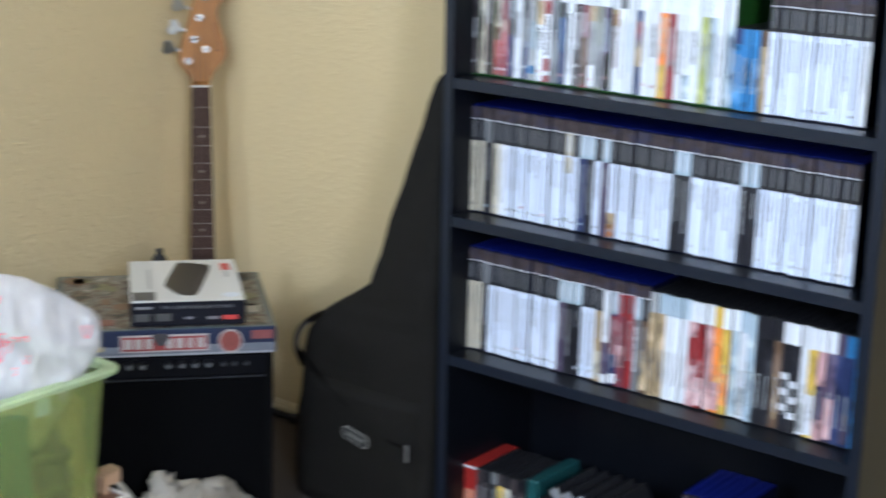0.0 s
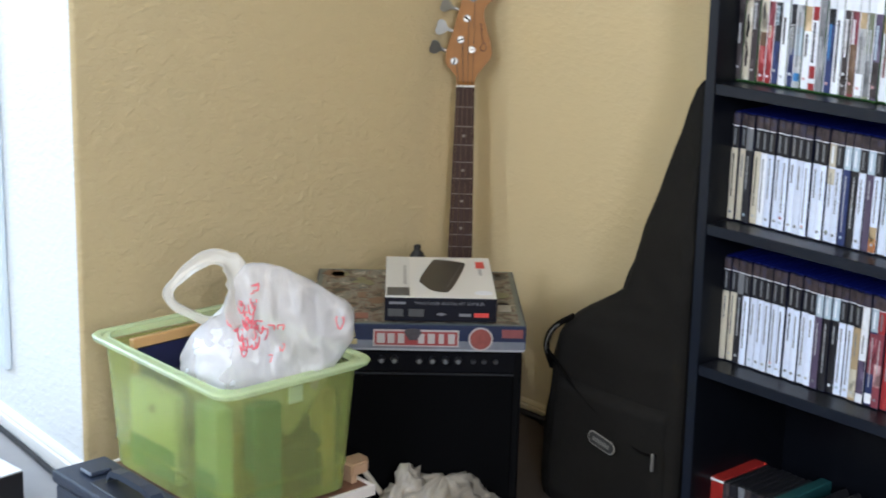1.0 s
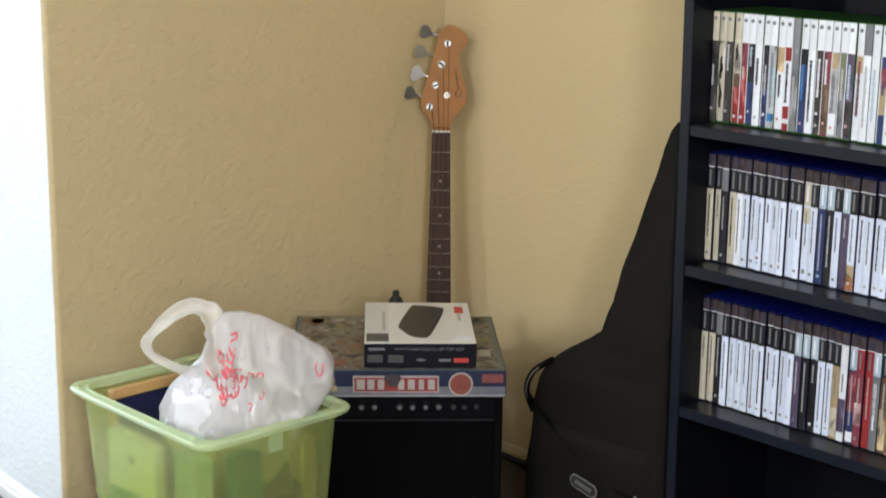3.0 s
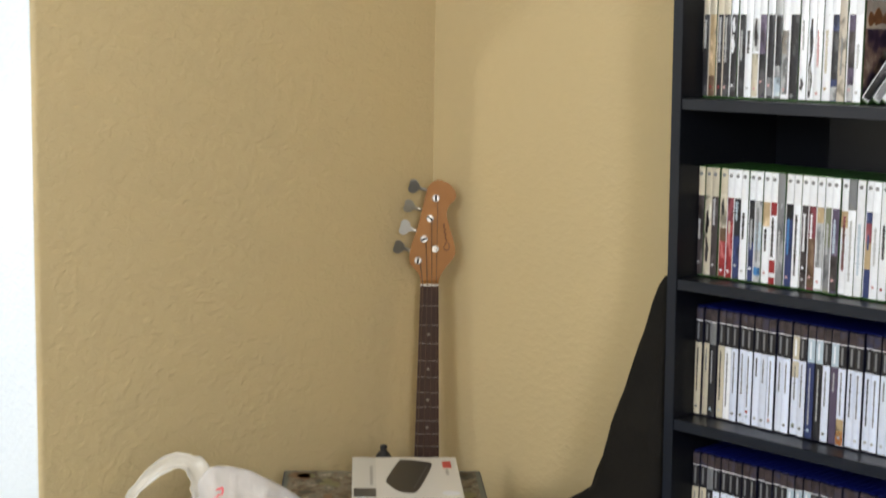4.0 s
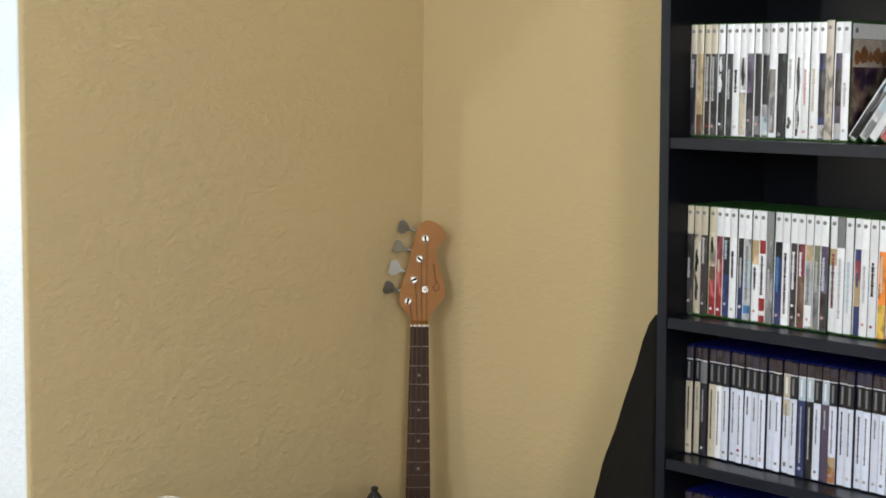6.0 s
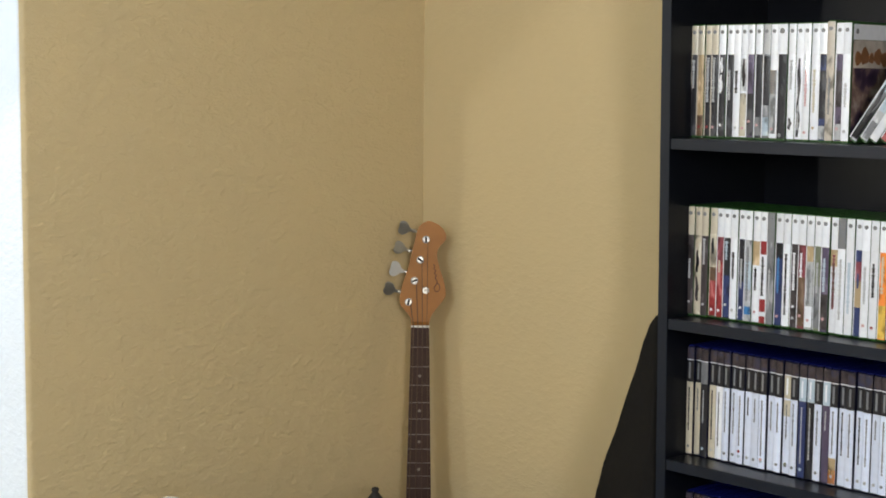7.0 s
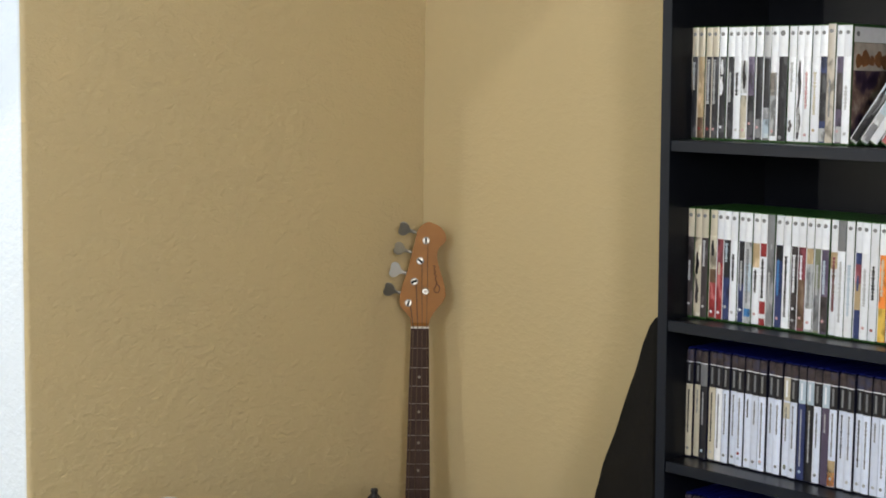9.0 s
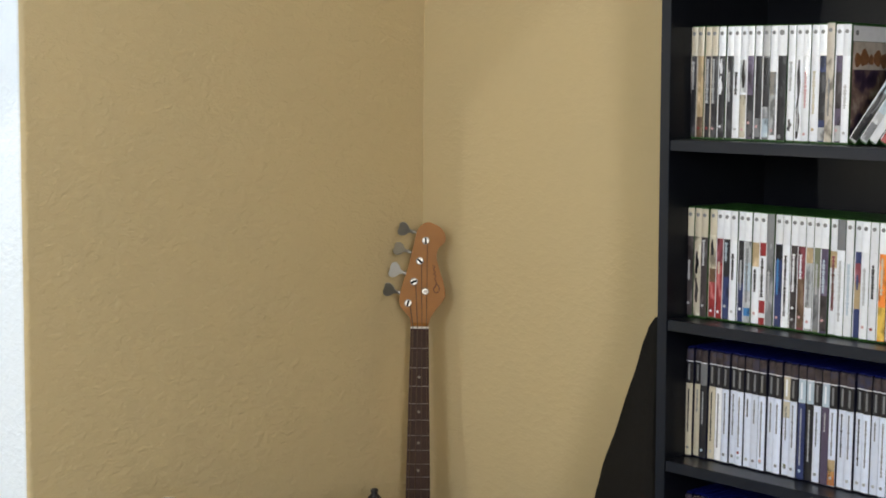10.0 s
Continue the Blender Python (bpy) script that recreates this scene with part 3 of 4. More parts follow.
bm = plate(head, 0.014)
bmesh.ops.bevel(bm, geom=[e for e in bm.edges if abs(e.verts[0].co.z - e.verts[1].co.z) < 1e-6], offset=0.0022, segments=2, affect="EDGES")
bm.transform(Matrix.Translation((0, 0, -0.016)))
headstock = part("headstock", bm, MAPLE, bass)
BRIGHT = mat("bright_nickel", (0.36, 0.35, 0.325), 0.36, metal=1.0, vary=0.05, scale=120)
# Slots are raised blocks; the shade inside them is put into black colour.
SLOT = mat("slot_shade", (0.012, 0.010, 0.009), 0.9, spec=0.1)
DULL = mat("dull_steel_washer", (0.22, 0.20, 0.18), 0.45, metal=1.0, vary=0.1, scale=90)
for (px, py), turn in (((9, 154), 3), ((-1, 118), 52), ((-11, 81), -68), ((-21, 43), -14)):
    x, y = px * K, py * K
    peg = part("tuner_post", rod((x, y, -0.003), (x, y, 0.011), 0.0064, r2=0.0058, n=20), BRIGHT, headstock)
    part("washer", rod((x, y, -0.0019), (x, y, 0.0004), 0.0084, n=22), DULL, peg)
    slot = part("slot", block((0.0042, 0.0124, 0.0026), bevel=0.0004), SLOT, peg)
    slot.matrix_basis = pose(x, y, 0.0108, 0, 0, turn)
tree = part("string_tree", rod((9 * K, 64 * K, -0.002), (9 * K, 64 * K, 0.004), 0.0080, r2=0.0068, n=20), BRIGHT, headstock)
part("screw", rod((9 * K, 64 * K, 0.0035), (9 * K, 64 * K, 0.0052), 0.0028, n=12), DULL, tree)


def tuner_ear():
    """A flared clover-shaped key on its stem, along local -x; flat in local x-y."""
    half = [(0.0, 0.0030), (0.006, 0.0042), (0.011, 0.0105), (0.017, 0.0142), (0.0235, 0.0135), (0.0275, 0.0085), (0.0268, 0.0)]
    line = half + [(u, -v) for u, v in half[-2::-1]]
    line = [(-p.x, p.y) for p in smooth_line([(u, v, 0) for u, v in line], 3)]
    bm = plate(line, 0.0034)
    bmesh.ops.bevel(bm, geom=[e for e in bm.edges if abs(e.verts[0].co.z - e.verts[1].co.z) < 1e-6], offset=0.0011, segments=2, affect="EDGES")
    bm.transform(Matrix.Diagonal((1.12, 1.2, 1, 1)) @ Matrix.Translation((0, 0, -0.0017)))
    return bm


KEYMETAL = mat("worn_chrome", (0.40, 0.40, 0.385), 0.40, metal=0.9, vary=0.12, scale=60)
for (px, py), tilt in (((-15, 170), 30), ((-23, 135), -38), ((-30, 97), 9), ((-40, 62), 32)):
    key = part("tuner_key", tuner_ear(), KEYMETAL, headstock)
    key.matrix_basis = pose(px * K, py * K, -0.013, 0, 0, -16) @ pose(0, 0, 0, tilt, 0, 0)
    part("key_shaft", rod((-0.002, 0, 0), (0.020, 0, 0), 0.0027, n=10), BRIGHT, key)
    part("ferrule", rod((0.001, 0, 0), (0.006, 0, 0), 0.0042, n=14), BRIGHT, key)
script = [(22, 110), (26, 107), (23, 103), (27, 99), (24, 95), (28, 91), (26, 86), (29, 80), (27, 73), (24, 68), (26, 63), (31, 62), (34, 67), (33, 74), (29, 77)]
part("head_emblem", tube(smooth_line([(x * K, y * K, -0.0018) for x, y in script], 3), 0.0009, 5), mat("brown_print", (0.07, 0.025, 0.012), 0.6), headstock, "dark printed emblem")
NECK_W = lambda y: 0.0395 + (0.054 - 0.0395) * min(1.0, -y / (SCALE * 0.47))
end = -0.505


def board_ring(y, z0, z1, k=1.0):
    w = NECK_W(y) / 2 * k
    return [(-w, y, z0), (w, y, z0), (w, y, z1), (w * 0.6, y, z1 + 0.0012), (0, y, z1 + 0.0016), (-w * 0.6, y, z1 + 0.0012), (-w, y, z1)]


part("nut", block((0.040, 0.0045, 0.007), (0, 0.0, 0.001), 0.0008), BONE, bass)
part("fretboard", skin([board_ring(y, -0.004, 0.0015) for y in (-0.0025, -SCALE * 0.25, -SCALE * 0.47, end)]), ROSEWOOD, bass)
ring = lambda y: [(NECK_W(y) / 2 * math.cos(a), y, -0.004 + 0.021 * min(0, math.sin(a)) + (0.0 if math.sin(a) <= 0 else -0.0001)) for a in [math.pi + math.pi * i / 10 for i in range(11)]]
part("neck", skin([ring(y) for y in (0.010, -0.05, -SCALE * 0.25, -SCALE * 0.47, end)]), MAPLE, bass, smooth=True)
for nfr in range(1, 16):
    y = -SCALE * (1 - 2 ** (-nfr / 12))
    w = NECK_W(y) * 0.98
    part("fret", block((w, 0.0017, 0.0024), (0, y, 0.0021), 0.0006), NICKEL, bass)
for nfr in (3, 5, 7, 9):
    y = -SCALE * (1 - 0.5 * (2 ** (-nfr / 12) + 2 ** (-(nfr - 1) / 12)))
    part("inlay_dot", rod((0, y, 0.0018), (0, y, 0.0034), 0.0032, n=14), PEARL, bass)
for i in range(4):
    x0, x1 = (-0.0145 + 0.0097 * i), (-0.027 + 0.018 * i)
    px, py = ((-21, 43), (-11, 81), (-1, 118), (9, 154))[i]
    part("string", tube([(px * K + 0.004, py * K, 0.004), (x0, 0, 0.0052), (x0 + (x1 - x0) * 0.5, -SCALE * 0.5, 0.0072), (x1, -0.65, 0.011)], (0.0011, 0.0009, 0.0007, 0.0006)[i], 6), mat("wound_string", (0.13, 0.085, 0.055), 0.5, metal=1.0, vary=0.1), bass)
outline = [(-0.03, end - 0.02), (-0.09, end + 0.06), (-0.14, end + 0.075), (-0.165, end + 0.03), (-0.15, end - 0.05), (-0.135, end - 0.09), (-0.155, end - 0.14), (-0.165, end - 0.175),
           (-0.10, end - 0.218), (0.0, end - 0.225), (0.10, end - 0.218), (0.165, end - 0.175), (0.155, end - 0.13), (0.125, end - 0.08), (0.14, end - 0.03), (0.13, end + 0.02), (0.09, end + 0.03), (0.03, end - 0.02)]
outline = [(p.x, p.y) for p in smooth_line([(x * 0.8, y, 0) for x, y in outline], 3)]
bm = plate(outline, 0.036)
bm.transform(Matrix.Translation((0, 0, -0.036)))
body = part("body", bm, SUNBURST, bass)
part("bridge", block((0.07, 0.04, 0.012), (0, -0.65, 0.004), 0.002), CHROME, body)
part("pickup", block((0.09, 0.03, 0.008), (0, -0.57, 0.003), 0.002), DARKCASE, body)

# ---- amplifier, board game and boxed receiver ----
AMP_Z = 0.335
u2, b2 = Vector((0.7604, -0.6494, 0)), Vector((0.6494, 0.7604, 0))
corner = Vector((-0.428, -0.509, 0))
TURN = -40.5


def stacked(px, py, z):
    """The pose of a thing whose front right corner stands px along and py behind the stack's corner."""
    c = corner + u2 * px + b2 * py
    return pose(c.x, c.y, z, 0, 0, TURN)


TOLEX = mat("black_vinyl_cloth", (0.003, 0.003, 0.0035), 0.7, spec=0.08, vary=0.3, scale=300, bump=0.35, bump_scale=700)
GRILLE = mat("black_grille_cloth", (0.002, 0.002, 0.0024), 0.9, spec=0.08, vary=0.4, scale=500, bump=0.5, bump_scale=900)
AW, AD, AH = 0.36, 0.290, AMP_Z - FLOOR
amp = thing("amplifier", stacked(-0.004, 0.006, FLOOR), "black bass amplifier with dark grille and silver knobs on carpet", "amplifier")
part("cabinet", span((-AW, 0.008, 0.008), (0, AD, AH), 0.006, seg=2), TOLEX, amp)
part("grille", span((-AW + 0.016, 0.001, 0.022), (-0.016, 0.0075, AH - 0.050), 0.002), GRILLE, amp)
part("grille_piping", span((-AW + 0.016, 0.0, AH - 0.0485), (-0.016, 0.0075, AH - 0.0455), 0.001), mat("grey_piping", (0.012, 0.012, 0.016), 0.5), amp)
ctl = part("control_panel", span((-AW + 0.014, 0.002, AH - 0.043), (-0.014, 0.0075, AH - 0.005), 0.001), mat("black_panel_metal", (0.0025, 0.0025, 0.004), 0.7, spec=0.1, vary=0.1), amp)
SILVER = mat("silver_knob_cap", (0.20, 0.205, 0.21), 0.45, metal=0.6, vary=0.05)
for x in (-0.262, -0.238, -0.192, -0.168, -0.144, -0.120):
    kn = part("knob", rod((x, 0.002, AH - 0.018), (x, -0.011, AH - 0.018), 0.0072, r2=0.0060, n=18), DARKCASE, ctl)
    part("knob_cap", rod((x, -0.0105, AH - 0.018), (x, -0.0118, AH - 0.018), 0.0040, n=16), SILVER, kn)
for x in (-0.092, -0.072, -0.050):
    part("jack", rod((x, 0.002, AH - 0.021), (x, -0.003, AH - 0.021), 0.0048, r2=0.004, n=14), mat("dark_jack", (0.05, 0.05, 0.055), 0.5, metal=0.5), ctl)
for x in (-AW + 0.04, -0.04):
    for y in (0.05, AD - 0.04):
        part("foot", rod((x, y, 0), (x, y, 0.0085), 0.014, n=14), DARKCASE, amp)
part("carry_handle", tube(smooth_line([(-0.25, AD * 0.95, AH - 0.10), (-0.25, AD + 0.02, AH - 0.06), (-0.11, AD + 0.02, AH - 0.06), (-0.11, AD * 0.95, AH - 0.10)], 5), 0.006), DARKCASE, amp)

GW, GD, GH = 0.40, 0.372, 0.050
game = thing("board_game", stacked(0, 0, AMP_Z + 0.0005), "worn navy board game box with red title on an amplifier", "board game")
NAVYCARD = mat("navy_card", (0.014, 0.021, 0.055), 0.42, vary=0.25, scale=18, vary2=0.2, scale2=60)
part("box_base", span((-GW + 0.002, 0.002, 0), (-0.002, GD - 0.002, 0.030)), mat("grey_card", (0.32, 0.33, 0.36), 0.5, vary=0.1), game)
lid = part("lid", span((-GW, 0, 0.004), (0, GD, GH), 0.0015), NAVYCARD, game)
part("lower_print", span((-GW + 0.002, -0.0008, 0.005), (-0.002, 0.0005, 0.020)), mat("pale_planet_print", (0.15, 0.16, 0.19), 0.4, vary=0.45, scale=30), lid, "pale printed lower edge")
REDP = mat("red_title_print", (0.26, 0.045, 0.045), 0.38, vary=0.12, scale=60)
SILVERP = mat("silver_print", (0.40, 0.37, 0.36), 0.35, vary=0.1)
tl = part("title_panel", span((-0.282, -0.0018, 0.009), (-0.124, 0.0004, 0.041), 0.0006), SILVERP, lid, "silver-framed red title panel")
part("title_field", span((-0.279, -0.0026, 0.012), (-0.127, -0.0015, 0.038)), REDP, tl)
for i, wide in enumerate((0.0150, 0.0130, 0.0120, 0.0, 0.0115, 0.0130, 0.0095, 0.0125)):
    if wide:
        part("title_bar", block((wide, 0.0008, 0.019), (-0.2675 + i * 0.0185, -0.0029, 0.025), 0.0003), SILVERP, tl)
fig = part("title_figure", plate([(0.014 * math.cos(a) * (1 + 0.25 * math.sin(3 * a)), 0.014 * math.sin(a) * (1 + 0.2 * math.cos(2 * a))) for a in [2 * math.pi * i / 18 for i in range(18)]], 0.0012), mat("dark_figure_print", (0.05, 0.045, 0.05), 0.4, vary=0.4, scale=120), tl)
fig.matrix_basis = Matrix.Translation((-0.209, -0.0032, 0.033)) @ pose(0, 0, 0, 90, 0, 0)
part("round_badge", rod((-0.084, 0.0004, 0.025), (-0.084, -0.0018, 0.025), 0.0195, n=28), mat("badge_red", (0.22, 0.06, 0.05), 0.4, vary=0.3, scale=90), lid, "round red badge")
part("badge_ring", rod((-0.084, 0.0004, 0.025), (-0.084, -0.0012, 0.025), 0.0225, n=28), SILVERP, lid)
part("corner_label", span((-0.045, -0.0016, 0.028), (-0.006, 0.0004, 0.044)), mat("faded_red_print", (0.20, 0.06, 0.06), 0.45, vary=0.2, scale=80), lid)
part("side_title", block((0.030, 0.0016, 0.011), (-0.330, -0.0005, 0.031)), mat("gold_print", (0.42, 0.34, 0.16), 0.4, vary=0.3, scale=90), lid)
part("side_title", block((0.034, 0.0016, 0.010), (-0.328, -0.0005, 0.017)), mat("gold_print", (0.42, 0.34, 0.16)), lid)
# top art: a crowd of coloured patches
art_rnd = random.Random(11)
ART = [mat("art_" + n, c, 0.35, vary=0.3, scale=70) for n, c in (("brown", (0.14, 0.07, 0.035)), ("olive", (0.14, 0.14, 0.06)), ("dark", (0.022, 0.022, 0.026)), ("bone", (0.40, 0.38, 0.33)), ("red", (0.20, 0.06, 0.045)))]
part("top_border", span((-GW + 0.003, 0.003, GH - 0.0006), (-0.003, GD - 0.003, GH + 0.0006)), mat("cover_border", (0.08, 0.105, 0.105), 0.35, vary=0.2, scale=20), lid)
CROWD = print_art("crowd_print", ((0.020, 0.018, 0.020), (0.10, 0.055, 0.03), (0.20, 0.18, 0.15), (0.10, 0.11, 0.10), (0.40, 0.36, 0.30)), 42.0, 1.0)
part("top_picture", span((-GW + 0.012, 0.012, GH), (-0.012, GD - 0.012, GH + 0.0010)), CROWD, lid)
for i in range(34):
    x = art_rnd.uniform(-GW + 0.03, -0.265) if i % 3 else art_rnd.uniform(-0.058, -0.026)
    y = art_rnd.uniform(0.03, GD - 0.03)
    n, r = art_rnd.randint(8, 12), art_rnd.uniform(0.010, 0.024)
    ph = art_rnd.uniform(0, 6)
    pts = [(r * art_rnd.uniform(0.8, 1.1) * math.cos(ph + 2 * math.pi * k / n), 1.1 * r * art_rnd.uniform(0.8, 1.1) * math.sin(ph + 2 * math.pi * k / n)) for k in range(n)]
    o = part("picture_patch", plate(pts, 0.0006), art_rnd.choice([ART[0], ART[1], ART[2], ART[2]] + [CROWD] * 5), lid)
    o.matrix_basis = Matrix.Translation((x, y, GH + 0.0008 + 0.00012 * (i % 9)))
o = part("picture_label", span((-0.046, 0.085, GH + 0.0022), (-0.022, 0.125, GH + 0.003)), ART[3], lid)
o = part("picture_label", span((-0.335, 0.028, GH + 0.0022), (-0.292, 0.062, GH + 0.003)), ART[4], lid)

RW, RD, RH = 0.206, 0.284, 0.045
rec = thing("receiver_box", stacked(-0.0555, 0.010, AMP_Z + GH + 0.0045), "white and black receiver carton lying on a board game box", "box")
part("carton", span((-RW, 0, 0), (0, RD, RH), 0.001), mat("black_carton", (0.006, 0.006, 0.011), 0.5, vary=0.2, scale=30, spec=0.2), rec)
top = part("top_print", span((-RW + 0.0005, 0.001, RH - 0.0005), (-0.0005, RD - 0.001, RH + 0.0008)), mat("white_carton_print", (0.68, 0.67, 0.64), 0.35, vary=0.03, scale=14), rec, "white printed top")
part("top_flap", span((-RW + 0.001, 0.002, RH + 0.0008), (-RW + 0.046, RD - 0.002, RH + 0.0013)), mat("grey_white_print", (0.60, 0.60, 0.58), 0.35, vary=0.03), top)
shape = [(-0.142, 0.104), (-0.137, 0.145), (-0.115, 0.248), (-0.103, 0.262), (-0.060, 0.246), (-0.051, 0.224), (-0.070, 0.115), (-0.085, 0.048), (-0.097, 0.036), (-0.121, 0.050)]
shape = [(p.x, p.y) for p in smooth_line([(x, y, 0) for x, y in shape + shape[:1]], 4)][:-1]
o = part("device_picture", plate(shape, 0.0008), mat("device_print", (0.028, 0.027, 0.027), 0.35, vary=0.25, scale=25), top, "printed picture of a dark receiver")
o.matrix_basis = Matrix.Translation((0, 0, RH + 0.0009))
for k in (0.0,):
    o = part("device_edge", plate([(-0.060 - k, 0.222), (-0.0575 - k, 0.222), (-0.0890 - k, 0.066), (-0.0915 - k, 0.066)][::-1], 0.0005), mat("grey_edge_print", (0.085, 0.085, 0.09), 0.35, vary=0.1), top, "grey printed edge of the pictured receiver")
    o.matrix_basis = Matrix.Translation((0, 0, RH + 0.0017))
part("side_print", span((-RW + 0.004, 0.010, RH + 0.0013), (-RW + 0.045, 0.062, RH + 0.0019)), mat("dark_grey_print", (0.035, 0.035, 0.036), 0.45, vary=0.1), top)
part("vertical_print", span((-RW + 0.034, 0.085, RH + 0.0013), (-RW + 0.040, 0.215, RH + 0.0019)), mat("faint_print", (0.40, 0.40, 0.39), 0.4, vary=0.4, scale=150), top)
part("red_mark", span((-0.030, 0.205, RH + 0.0009), (-0.013, 0.250, RH + 0.0016)), mat("red_mark_print", (0.55, 0.06, 0.05), 0.4), top)
part("small_print", span((-0.026, 0.155, RH + 0.0009), (-0.020, 0.196, RH + 0.0015)), mat("faint_print", (0.40, 0.40, 0.39)), top)
part("accessory_picture", plate([(-0.023 + 0.017 * math.cos(a), 0.035 + 0.014 * math.sin(a)) for a in [2 * math.pi * i / 16 for i in range(16)]], 0.0006), paper("W"), top).location.z = RH + 0.0009
INK = mat("grey_lettering", (0.17, 0.17, 0.185), 0.5)
FRONT = pose(0, 0, 0, 90, 0, 0)
words("TWIN TUNER DIGITAL SET TOP BOX", 0.0078, INK, Matrix.Translation((-0.152, -0.0012, 0.0325)) @ FRONT, rec)
part("maker_print", block((0.030, 0.0010, 0.0045), (-0.183, -0.0005, 0.035)), INK, rec)
part("red_logo", block((0.027, 0.0010, 0.0078), (-0.028, -0.0005, 0.0135)), mat("red_mark_print", (0.55, 0.06, 0.05)), rec)
part("white_logo", plate([(-0.010, 0), (0, 0.0032), (0.010, 0), (0, -0.0032)], 0.0008), INK, rec).matrix_basis = Matrix.Translation((-0.102, -0.0004, 0.0145)) @ FRONT
part("white_logo", block((0.022, 0.0010, 0.005), (-0.058, -0.0005, 0.0135)), INK, rec)
for x in (-0.186, -0.148):
    part("black_panel", block((0.028, 0.0008, 0.014), (x, -0.0004, 0.0165)), mat("dark_grey_print", (0.07, 0.07, 0.07)), rec)

# the rounded head of a stand knob showing behind the boxes
knob = thing("stand_knob", pose(-0.319, -0.077, -0.0455), "black rubber knob on a slim stand post against a yellow wall", "stand")
RUB = mat("black_rubber", (0.012, 0.011, 0.011), 0.6, vary=0.2)
part("post", rod((0, 0, FLOOR + 0.0455), (0, 0, 0.425), 0.009, n=12), RUB, knob)
prof = [(0.0, 0.40), (0.014, 0.402), (0.018, 0.412), (0.0185, 0.436), (0.017, 0.452), (0.013, 0.460), (0.008, 0.466), (0.006, 0.469), (0.008, 0.472), (0.007, 0.477), (0.002, 0.479)]
part("cap", skin([[(max(r, 0.0005) * math.cos(a), max(r, 0.0005) * math.sin(a), z) for a in [2 * math.pi * i / 20 for i in range(20)]] for r, z in prof]), RUB, knob, smooth=True)

# ---- gig bag ----
NYLON = mat("black_nylon", (0.0088, 0.0078, 0.0066), 0.8, vary=0.3, scale=120, bump=0.35, bump_scale=600, vary2=0.25, scale2=6, spec=0.2)
bag = thing("gig_bag", pose(-0.235, -0.62, FLOOR), "black nylon guitar gig bag standing between amplifier and bookcase", "guitar bag")
LEFT = [(FLOOR, -0.436), (0.02, -0.426), (0.06, -0.424), (0.122, -0.426), (0.208, -0.436), (0.292, -0.443), (0.335, -0.456), (0.362, -0.473), (0.385, -0.497), (0.405, -0.525), (0.423, -0.555), (0.441, -0.584),
        (0.459, -0.609), (0.50, -0.623), (0.537, -0.636), (0.60, -0.657), (0.661, -0.679), (0.74, -0.707), (0.812, -0.731), (0.845, -0.743), (0.862, -0.757)]


def sag(i, z):
    """Slanting creases of the slack cloth."""
    q = Vector((i * 0.35 + z * 6, z * 9 - i * 0.12, 3.0))
    return 0.010 * (0.25 - abs(noise.noise(q))) + 0.005 * (0.25 - abs(noise.noise(q * 2.2)))


def bag_ring(z, yl, grow=0.0, cut=None):
    yr = -0.774 if cut is None else cut
    th = 0.052 if z < 0.36 else max(0.022, 0.052 - 0.060 * (z - 0.36))
    th = (th if z > -0.01 else 0.040) + grow
    c, w = (yl + yr) / 2, abs(yl - yr) / 2 + grow * 0.2
    lean = -0.022
    pts = []
    for i in range(28):
        a = 2 * math.pi * i / 28
        sx, sy = math.cos(a), math.sin(a)
        pts.append((lean + th * math.copysign(abs(sx) ** 0.55, sx) + 0.003 * noise.noise((yl * 9, z * 14, i * 0.4)) - sag(i, z), c + 0.62 + w * math.copysign(abs(sy) ** 0.45, sy), z - FLOOR))
    return pts


def bag_left(z):
    for (a, b), (c, d) in zip(LEFT, LEFT[1:]):
        if a <= z <= c:
            return b + (d - b) * (z - a) / (c - a)
    return LEFT[-1][1]


bag_zs = sorted([z for z, y in LEFT] + [0.03 + 0.0136 * i for i in range(60)])
part("body", skin([bag_ring(z, bag_left(z)) for z in bag_zs]), NYLON, bag, smooth=True)
zs = [FLOOR + 0.01 + 0.025 * i for i in range(11)]
pocket = part("front_pocket", skin([[(x if x > 0 else x - 0.012, y, z) for x, y, z in bag_ring(zz, bag_left(zz) - 0.030, 0.0, -0.755)] for zz in zs]), NYLON, bag, smooth=True)
ZIP = mat("zip_tape", (0.0025, 0.0022, 0.002), 0.85, spec=0.08)
part("pocket_piping", tube(smooth_line([(-0.078, 0.165, 0.305), (-0.083, 0.09, 0.255), (-0.083, 0.0, 0.205), (-0.082, -0.08, 0.175), (-0.078, -0.118, 0.175)], 6), 0.0035), ZIP, bag)
capsule = [(0.033 * math.copysign(1, math.cos(a)) * 0.62 + 0.012 * math.cos(a), 0.012 * math.sin(a)) for a in [2 * math.pi * i / 32 for i in range(32)]]
bm = tube([(x, y, 0) for x, y in capsule + capsule[:2]], 0.0016, 6)
BADGE = pose(-0.094, 0.001, 0.168, 90, 0, -90) @ pose(0, 0, 0, 0, 0, -12)
bd = part("badge_plate", plate([(x * 0.96, y * 0.9) for x, y in capsule], 0.0015), mat("dark_badge", (0.03, 0.03, 0.03), 0.4), bag)
bd.matrix_basis = BADGE
rim = part("badge_rim", bm, mat("grey_badge_rim", (0.32, 0.31, 0.29), 0.4, metal=0.5), bd, "grey metal rim")
bm = bmesh.new()
for i in range(7):
    block((0.004, 0.008, 0.0008), (-0.018 + 0.006 * i, 0, 0.0018), bm=bm)
part("badge_print", bm, mat("grey_badge_print", (0.22, 0.215, 0.20), 0.5), bd)
